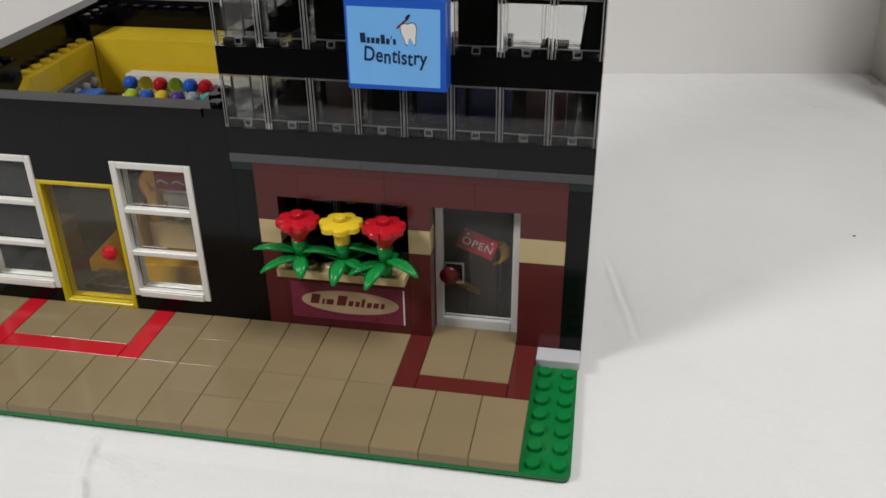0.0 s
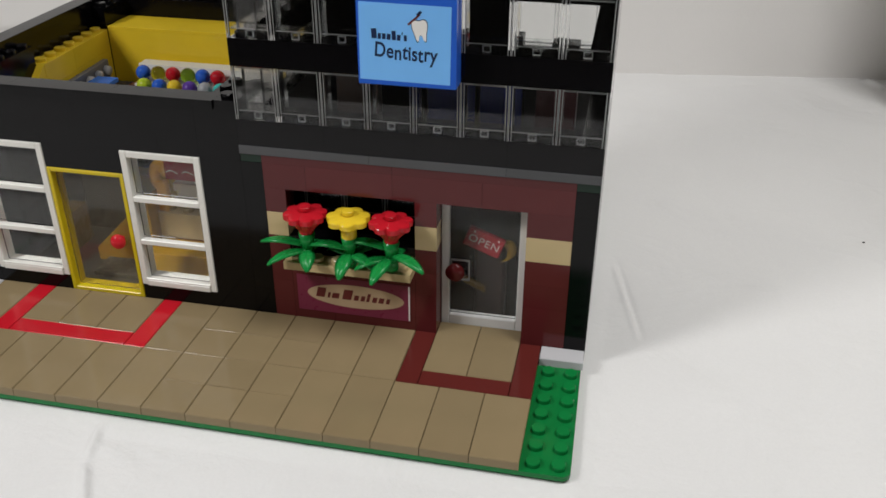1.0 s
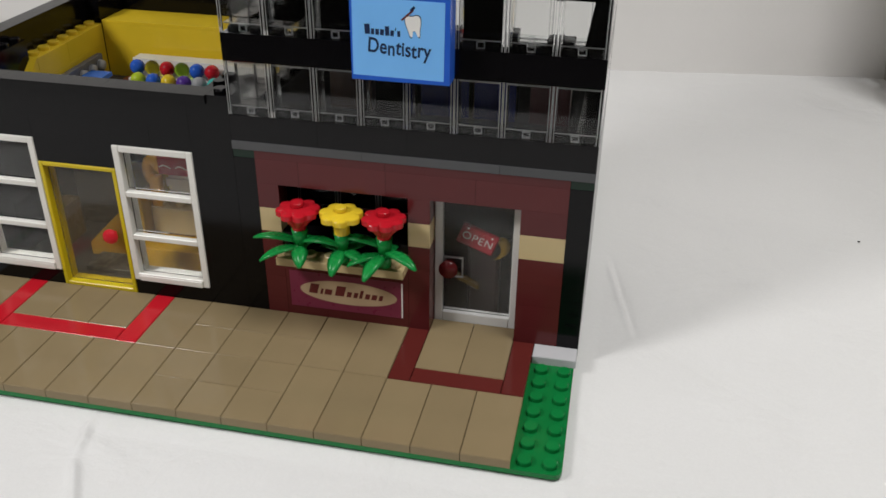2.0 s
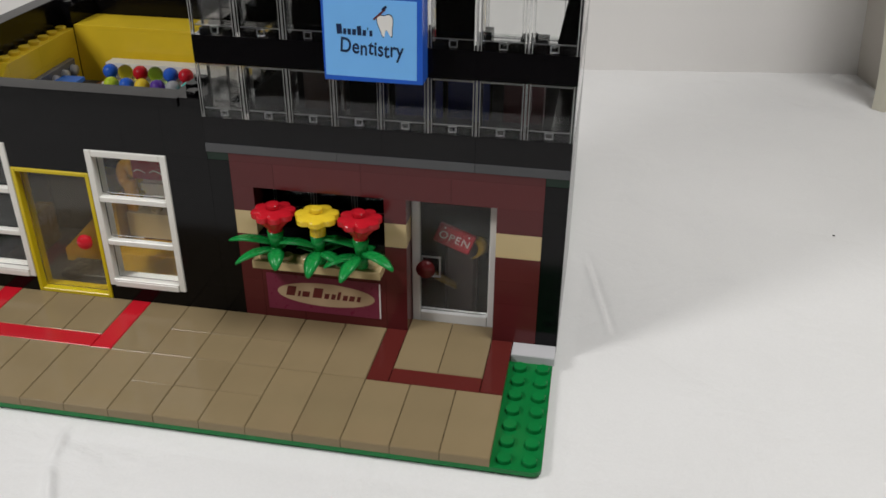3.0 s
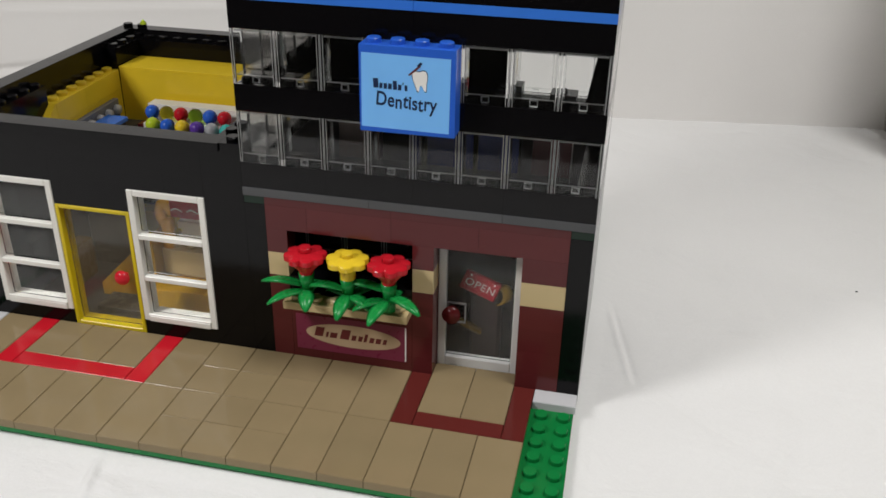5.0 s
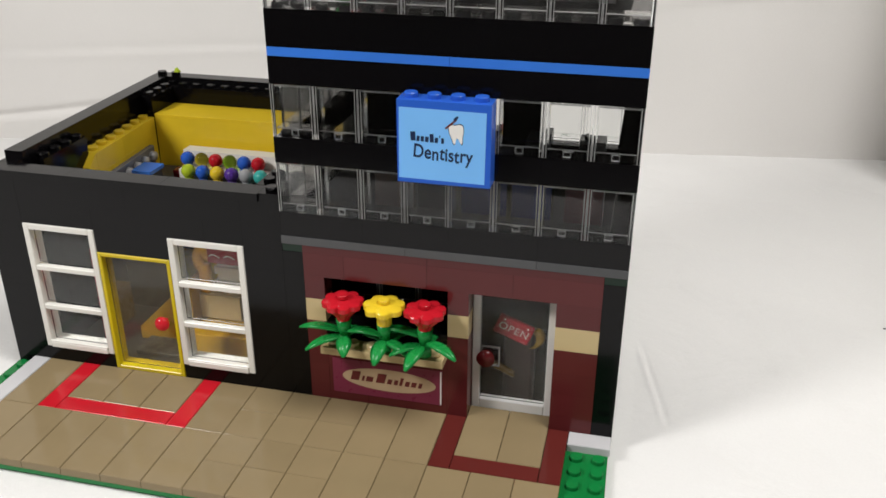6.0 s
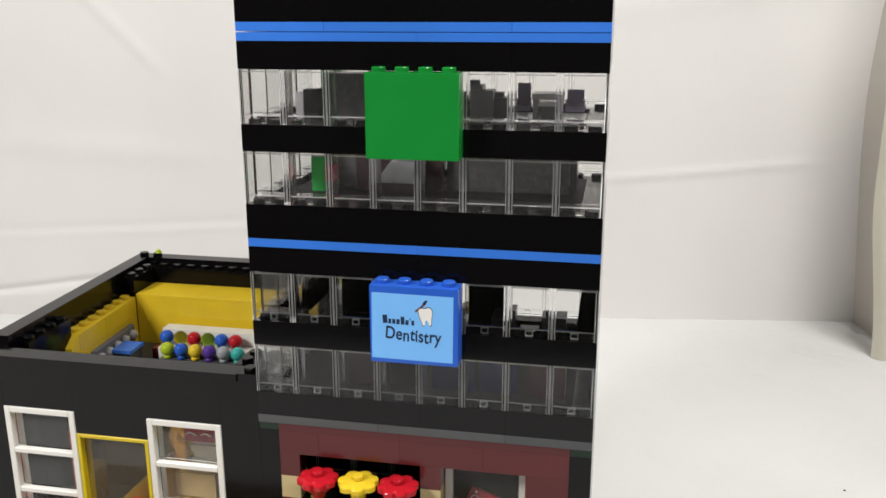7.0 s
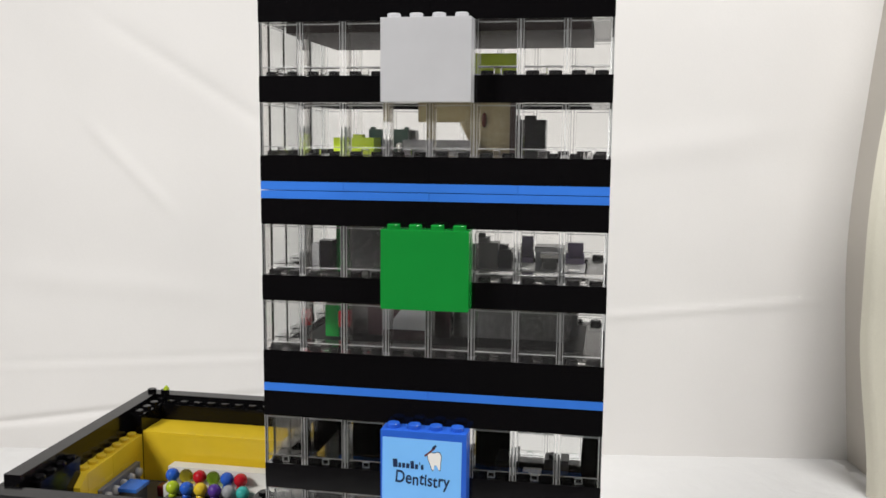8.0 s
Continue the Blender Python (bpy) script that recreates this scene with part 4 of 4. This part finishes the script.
sloped("yellow_ramp", -10.4, -7.0, 3.2, 5.2, 0.8, 2.6, 11.0, AMBER, "smooth amber yellow ramp behind the shop door", "ramp")
sloped("yellow_bench", -6.95, -2.2, 2.2, 6.2, 0.8, 4.1, 4.4, AMBER, "smooth amber yellow bench behind the window", "bench")
loose("crate", -6.9, -4.5, 3.9, 5.6, 4.4, 8.0, TAN, "tan box standing on the yellow bench", "box", studs=True)


def brown_barrel():
    bm = bmesh.new()
    add_round(bm, -3.85 * S, 4.5 * S, ZB + 4.42 * P, 0.0034, 0.0039, 0.0060, 20)
    add_round(bm, -3.85 * S, 4.5 * S, ZB + 4.42 * P + 0.0060, 0.0039, 0.0034, 0.0058, 20)
    tagged(part("barrel", bm, BROWN, None, "", True), "brown toy barrel beside the tan box", "barrel")


brown_barrel()


def ribbed_block():
    block = thing("ribbed_block", (-5.2, 4.9, 8), "white ribbed block standing on the tan box", "block")
    for k in range(4):
        inset = 0.12 * (k % 2)
        brick(block, -6.1 + inset, -4.55 - inset, 4.4 + inset, 5.4, 8.6 + 1.05 * k, 9.65 + 1.05 * k, WHITE, "rib")


ribbed_block()


def red_print():
    box = thing("red_print_box", (-5, 4.4, 12.8), "red block with white zigzag print", "block")
    brick(box, -6.2, -4.3, 4.0, 4.9, 12.8, 15.4, RED_PRINT, "block")
    for k in range(2):
        pts = [(-0.003, -0.0009), (-0.0012, 0.0002), (0.0004, -0.0002), (0.0022, -0.0011), (0.0022, -0.0007), (0.0004, 0.0003), (-0.0012, 0.0007), (-0.003, -0.0004)]
        put("zigzag", mesh_of("zigzag", flat(pts), INK_WHITE), box, (-5.75 * S + k * 0.0070, 4.0 * S - 0.00004, ZB + 14.0 * P))


RED_PRINT = plastic("crimson_plastic", (0.34, 0.012, 0.03), 0.25)
red_print()


def yellow_horn():
    ob = thing("yellow_curl", (-6.5, 4.2, 9), "curved yellow toy piece beside the red block", "toy piece")
    bm = bmesh.new()
    for k in range(10):
        a = radians(-80 + 26 * k)
        made = bmesh.ops.create_uvsphere(bm, u_segments=12, v_segments=8, radius=0.0024)["verts"]
        bmesh.ops.translate(bm, verts=made, vec=(-6.65 * S - 0.0026 * math.cos(a), 4.3 * S, ZB + 12.9 * P + 0.0046 * math.sin(a)))
    add_box(bm, -6.85 * S, -6.3 * S, 4.0 * S, 4.5 * S, ZB + 8.0 * P, ZB + 12.2 * P, 0.0003)
    part("curl", bm, SOFT_YELLOW, ob, "", True)


SOFT_YELLOW = plastic("warm_yellow_plastic", (0.78, 0.40, 0.04), 0.25)
yellow_horn()
loose("red_post", -12.2, -11.5, 2.4, 3.0, 0.8, 15, RED_PRINT, "dark red post behind the window", "post")
loose("olive_block", -13.0, -12.1, 3.8, 5.4, 0.8, 6.4, MUSTARD, "mustard block behind the window", "block")
loose("grey_screen", -13.0, -10.2, 6.6, 7.0, 0.8, 16, MID_GREY, "plain grey screen inside the shop", "screen")
loose("grey_step", -9.8, -6.4, 1.6, 3.6, 0.8, 1.4, MID_GREY, "flat grey step just inside the door", "step")


# ---- things in the tower ----
def wedge(name, x0, x1, y0, y1, z0, z1, mat, label):
    """A block whose top slopes down to one side."""
    bm = bmesh.new()
    add_box(bm, x0 * S, x1 * S, y0 * S, y1 * S, ZB + z0 * P, ZB + z1 * P)
    for v in bm.verts:
        if v.co.z > ZB + z1 * P - 0.0001 and v.co.x < (x0 + x1) / 2 * S:
            v.co.x += 0.35 * (x1 - x0) * S
    bmesh.ops.bevel(bm, geom=bm.edges[:], offset=0.0001, segments=1, affect="EDGES")
    return tagged(part(name, bm, mat, None), label, "block")


CHESTNUT, MAROON = plastic("chestnut_plastic", (0.055, 0.032, 0.024), 0.3), plastic("maroon_plastic", (0.060, 0.016, 0.018), 0.3)
PEWTER = plastic("pewter_grey_plastic", (0.24, 0.24, 0.245), 0.3)
# first storey
loose("cabinet", 4.1, 6.0, 1.8, 2.8, 26, 31.5, CHESTNUT, "dark brown toy cabinet behind the window band", "cabinet")
loose("cabinet", 6.1, 8.0, 2.0, 2.8, 26, 30.6, MATT_BLACK, "dull black toy cabinet behind the window band", "cabinet")
loose("dental_bench", 8.2, 10.3, 1.8, 3.0, 26, 31.2, NAVY, "dark blue toy treatment bench in the tower", "bench")
loose("locker", 10.5, 12.3, 1.9, 2.9, 26, 31.4, NAVY, "dark blue toy locker beside the bench", "locker")
loose("cabinet", 12.9, 14.6, 1.8, 2.8, 26, 31.6, MAROON, "dark maroon toy cabinet in the tower", "cabinet")
loose("cabinet", 10.4, 11.1, 6.6, 8.4, 26, 31.2, DARK_GREY, "dark grey toy cabinet in the tower", "cabinet")
loose("tray", 4.7, 6.0, 5.6, 6.8, 26, 28.6, BLACK, "low black toy stand with flat top", "stand")
loose("white_post", 5.9, 6.5, 7.4, 8.2, 26, 33.5, WHITE, "white post near the back wall", "post")
loose("side_table", 11.8, 12.8, 7.4, 8.4, 26, 28.9, PALE, "small pale table before the back window", "table")
loose("blocky_lamp", 13.0, 14.3, 7.0, 8.2, 26, 31.4, DARK_GREY, "dark grey blocky toy lamp", "lamp", studs=True)
loose("seat_back", 11.0, 11.6, 7.4, 8.4, 26, 31.8, DARK_GREY, "dark grey upright seat back", "seat")
# second storey
loose("wall_shelf", 1.0, 3.0, 4.2, 5.25, 55.4, 56.0, DARK_GREY, "small dark grey shelf fixed to the tower wall", "shelf")
loose("grey_screen", 1.02, 1.4, 4.3, 5.1, 56, 60.6, PEWTER, "mid grey upright screen in the tower", "screen")
loose("dark_block", 1.42, 2.12, 4.3, 5.1, 56, 61.0, PALER_BLACK, "tall dark grey block in the tower", "block")
loose("green_block", 2.0, 2.8, 5.3, 6.1, 49, 63.2, GREEN, "tall green toy block in the tower")
loose("green_block", 2.0, 2.7, 3.4, 4.1, 49, 53.2, GREEN, "low green toy block in the tower")
loose("red_stand", 2.75, 3.2, 3.4, 3.9, 49, 50.3, DARK_GREY, "dark grey stand under a red piece", "stand")
loose("red_piece", 2.7, 3.25, 3.35, 3.95, 50.3, 52.3, RED, "small red toy piece on a stand", "toy piece")
loose("grey_wall", 2.95, 8.3, 4.7, 5.2, 49, 63.0, MID_GREY, "plain mid grey dividing wall in the tower", "wall")
loose("plum_wall", 4.0, 8.3, 4.2, 4.65, 49, 54.4, PLUM, "dark plum wall block in the tower", "wall")
wedge("grey_wedge", 5.2, 7.5, 3.2, 4.1, 50.4, 53.0, GREY, "light grey sloped block in the tower")
loose("wedge_stand", 5.4, 7.4, 3.3, 4.1, 49, 50.4, PLUM, "dark plum block under a grey slope", "block")
loose("grey_wall", 8.4, 14.3, 4.7, 5.2, 49, 57.2, MID_GREY, "low mid grey dividing wall in the tower", "wall")
loose("pale_shelf", 8.4, 14.9, 5.3, 8.6, 57.0, 57.6, PALE, "pale plate shelf in the tower", "shelf")
loose("shelf_post", 8.6, 9.4, 6.0, 8.0, 49, 57.0, DARK_GREY, "dark grey post under the pale shelf", "post")
loose("shelf_post", 13.8, 14.6, 6.0, 8.0, 49, 57.0, DARK_GREY, "dark grey post under the pale shelf", "post")


def toy_desk():
    """A stepped desk of grey bricks with a row of studs and a low side piece."""
    desk = thing("desk", (10, 6.1, 57.6), "mid grey stepped toy desk on the pale shelf", "desk")
    brick(desk, 8.9, 10.5, 5.6, 6.6, 57.6, 60.9, PEWTER, "body")
    brick(desk, 9.0, 10.0, 5.6, 6.6, 60.92, 61.5, PEWTER, "top_plate", studs=True)
    brick(desk, 10.52, 11.2, 5.6, 6.6, 57.6, 60.1, DARK_GREY, "side_block")
    brick(desk, 10.55, 11.0, 5.7, 6.2, 60.12, 60.7, DARK_GREY, "side_plate")


def toy_table(x0, x1, y0, y1, z0, z1):
    """A small table: a doubled pale top on four legs round a darker box."""
    table = thing("grey_table", ((x0 + x1) / 2, (y0 + y1) / 2, z0), "pale topped toy table over a grey box", "table")
    brick(table, x0, x1, y0, y1, z1 - 0.7, z1, PALE, "tabletop")
    brick(table, x0 + 0.1, x1 - 0.1, y0 + 0.1, y1 - 0.1, z1 - 1.5, z1 - 1.0, WHITE, "rail")
    for x in (x0 + 0.05, x1 - 0.3):
        for y in (y0 + 0.05, y1 - 0.3):
            brick(table, x, x + 0.25, y, y + 0.25, z0, z1 - 0.72, GREY, "leg")
    brick(table, x0 + 0.4, x1 - 0.4, y0 + 0.4, y1 - 0.4, z0, z1 - 1.52, PEWTER, "box")


def toy_chair(x0, x1, y0, y1, z0, z1, label):
    """A one-piece chair: base, seat, back and two small arms."""
    chair = thing("lavender_chair", ((x0 + x1) / 2, (y0 + y1) / 2, z0), label, "chair")
    brick(chair, x0 + 0.15, x1 - 0.15, y0 + 0.2, y1 - 0.2, z0, z0 + 0.9, CLEAR, "base")
    brick(chair, x0, x1, y0, y1, z0 + 0.92, z0 + 1.6, LAVENDER, "seat")
    brick(chair, x0 + 0.06, x1 - 0.06, y1 - 0.35, y1, z0 + 1.62, z1, LAVENDER, "backrest")
    for x in (x0, x1 - 0.16):
        brick(chair, x, x + 0.16, y0 + 0.1, y1 - 0.37, z0 + 1.62, z0 + 2.3, LAVENDER, "arm")


toy_desk()
toy_chair(11.55, 12.3, 5.6, 6.6, 57.6, 61.7, "lavender grey toy chair between desk and table")
toy_table(12.35, 13.85, 5.6, 7.0, 57.6, 60.6)
toy_chair(13.92, 14.85, 5.6, 6.6, 57.6, 61.0, "lavender grey toy chair beside the table")
# third storey
loose("lime_brick", 2.3, 4.4, 4.0, 5.4, 72, 74.1, LIME, "smooth lime green brick on the tower floor")
loose("green_brick", 3.7, 5.8, 5.6, 7.0, 72, 75.2, HAZED_GREEN, "smooth dark green brick in the tower, haze mixed into its colour")
loose("grey_table", 5.8, 9.4, 4.2, 6.6, 72, 73.9, PEWTER, "long pewter grey toy table", "table")
loose("lime_plate", 3.25, 3.75, 4.2, 4.8, 74.1, 74.5, LIME, "small lime plate on the lime brick", "toy piece")
loose("grey_block", 5.0, 6.0, 6.4, 7.2, 72, 75.1, PEWTER, "pewter grey block behind the green brick", "block")
for x in (3.74, 5.52):
    loose("green_peg", x, x + 0.24, 5.8, 6.1, 75.2, 75.5, HAZED_GREEN, "short peg on the green brick, in the same hazed green", "peg")


def white_bead():
    bead = thing("white_bead", (5.55, 4.7, 72), "tiny white toy bead on a peg", "toy piece")
    bm = bmesh.new()
    add_round(bm, 5.55 * S, 4.7 * S, ZB + 72 * P, 0.0008, 0.0007, 0.0020, 12)
    part("peg", bm, WHITE, bead, "", True)
    bm = bmesh.new()
    made = bmesh.ops.create_uvsphere(bm, u_segments=14, v_segments=10, radius=0.0015)["verts"]
    bmesh.ops.translate(bm, verts=made, vec=(5.55 * S, 4.7 * S, ZB + 72 * P + 0.0034))
    part("bead", bm, WHITE, bead, "", True)


white_bead()


def olive_screen():
    screen = thing("olive_screen", (10, 5.8, 72), "olive tan toy wall with an overhanging panel", "screen")
    brick(screen, 9.0, 11.0, 5.6, 6.1, 72, 80.4, OLIVE, "wall")
    brick(screen, 6.3, 9.0, 5.6, 6.1, 76.1, 80.4, OLIVE, "panel")
    brick(screen, 11.0, 11.4, 5.4, 6.1, 72, 80.4, STAND_BROWN, "post")
    bm = flat([(8.45 * S, ZB + 76.08 * P), (9.0 * S, ZB + 73.4 * P), (9.0 * S, ZB + 76.08 * P)], 0.003)
    bmesh.ops.translate(bm, verts=bm.verts, vec=(0, 5.95 * S, 0))
    part("bracket", bm, OLIVE, screen, "slanted olive bracket under the panel")
    bm = bmesh.new()
    made = bmesh.ops.create_uvsphere(bm, u_segments=14, v_segments=8, radius=0.0016)["verts"]
    bmesh.ops.scale(bm, verts=made, vec=(0.7, 0.5, 1.9))
    bmesh.ops.translate(bm, verts=made, vec=(9.7 * S, 5.55 * S, ZB + 76.4 * P))
    part("handle", bm, BROWN, screen, "dark brown hanging handle", True)


olive_screen()
loose("black_brick", 11.6, 12.9, 4.0, 5.3, 72, 76.4, BLACK, "tall black brick with studs in the tower", studs=True)
loose("grey_shelf", 8.6, 15, 4, 9, 81.2, 81.8, PALE, "pale grey shelf plate in the tower", "shelf")
loose("lime_box", 9.5, 11.4, 4.2, 5.8, 81.8, 84.3, LIME, "lime yellow toy box on a shelf", "box")


# ---- base, grass and pavement ----
base = thing("baseplate", (0, 0, -0.62), "thin green studded toy baseplate on the cloth", "baseplate")
bm = bmesh.new()
outline = []
for cx, cy, a0 in ((15.6, 24.6, 0), (-16, 24.6, 90), (-16, -8, 180), (16, -8, 270)):
    mx, my = cx * S - math.copysign(0.003, cx), cy * S - math.copysign(0.003, cy)
    outline += [(mx + 0.003 * math.cos(radians(a0 + 15 * k)), my + 0.003 * math.sin(radians(a0 + 15 * k))) for k in range(7)]
rows = [[bm.verts.new((x, y, z)) for x, y in outline] for z in (0.0002, ZB)]
for i in range(len(outline)):
    j = (i + 1) % len(outline)
    bm.faces.new((rows[0][i], rows[0][j], rows[1][j], rows[1][i]))
bm.faces.new(rows[0][::-1]), bm.faces.new(rows[1])
part("plate", bm, BASE_GREEN, base)
for x, y in [(x + 0.5, -1.5 - j) for x in (14, 15) for j in range(7)] + [(-15.5, -0.5 - j) for j in range(8)]:
    bm = bmesh.new()
    studs_at(bm, [(x, y)], 0)
    part("stud", bm, BASE_GREEN, base)
bm = bmesh.new()
studs_at(bm, [(x + 0.5, y + 0.5) for x in range(1, 14) for y in range(11, 24)], 0)
tagged(part("stud_field", bm, BASE_GREEN, base), kind="stuff")


def pavement():
    """Smooth tiles two studs wide; dark red and red borders stand before the doors."""
    tile(base, 14, 16, -1, 0, 0, 1, PALE)
    tile(base, -15, -14, -8, -4, 0, 1, PALE)
    tile(base, -15, -14, -4, 0, 0, 1, PALE)
    # border before the cafe door
    tile(base, 8, 9, -4, 0, 0, 1, RED_TILE)
    tile(base, 13, 14, -4, 0, 0, 1, RED_TILE)
    tile(base, 9, 13, -4, -3, 0, 1, RED_TILE)
    for x in (9, 11):
        tile(base, x, x + 2, -3, 1, 0, 1, DARK_TAN)
    # border before the shop door
    tile(base, -12, -11, -4, 0, 0, 1, RED)
    tile(base, -5, -4, -4, 0, 0, 1, RED)
    tile(base, -11, -5, -4, -3, 0, 1, RED)
    for x in (-11, -9, -7):
        tile(base, x, x + 2, -3, 0, 0, 1, DARK_TAN)
    for x in range(-14, 14, 2):
        if -2 <= x < 4:
            cuts = (-8, -6, -4, -2, 0)
        elif -12 <= x < -4 or x >= 8:
            cuts = (-8, -4)
        else:
            cuts = (-8, -4, 0)
        for a, b in zip(cuts, cuts[1:]):
            tile(base, x, x + 2, a, b, 0, 1, DARK_TAN)


RED_TILE = plastic("brick_red_plastic", (0.112, 0.019, 0.016), 0.14)
pavement()

# a speck of lint on the cloth
bm = bmesh.new()
bmesh.ops.create_icosphere(bm, subdivisions=1, radius=0.0006)
bmesh.ops.scale(bm, verts=bm.verts, vec=(1.2, 0.8, 0.5))
tagged(put("lint", mesh_of("lint", bm, BLACK), None, (0.2488, 0.1207, 0.0003)), "tiny black speck of lint on the white cloth", "lint")
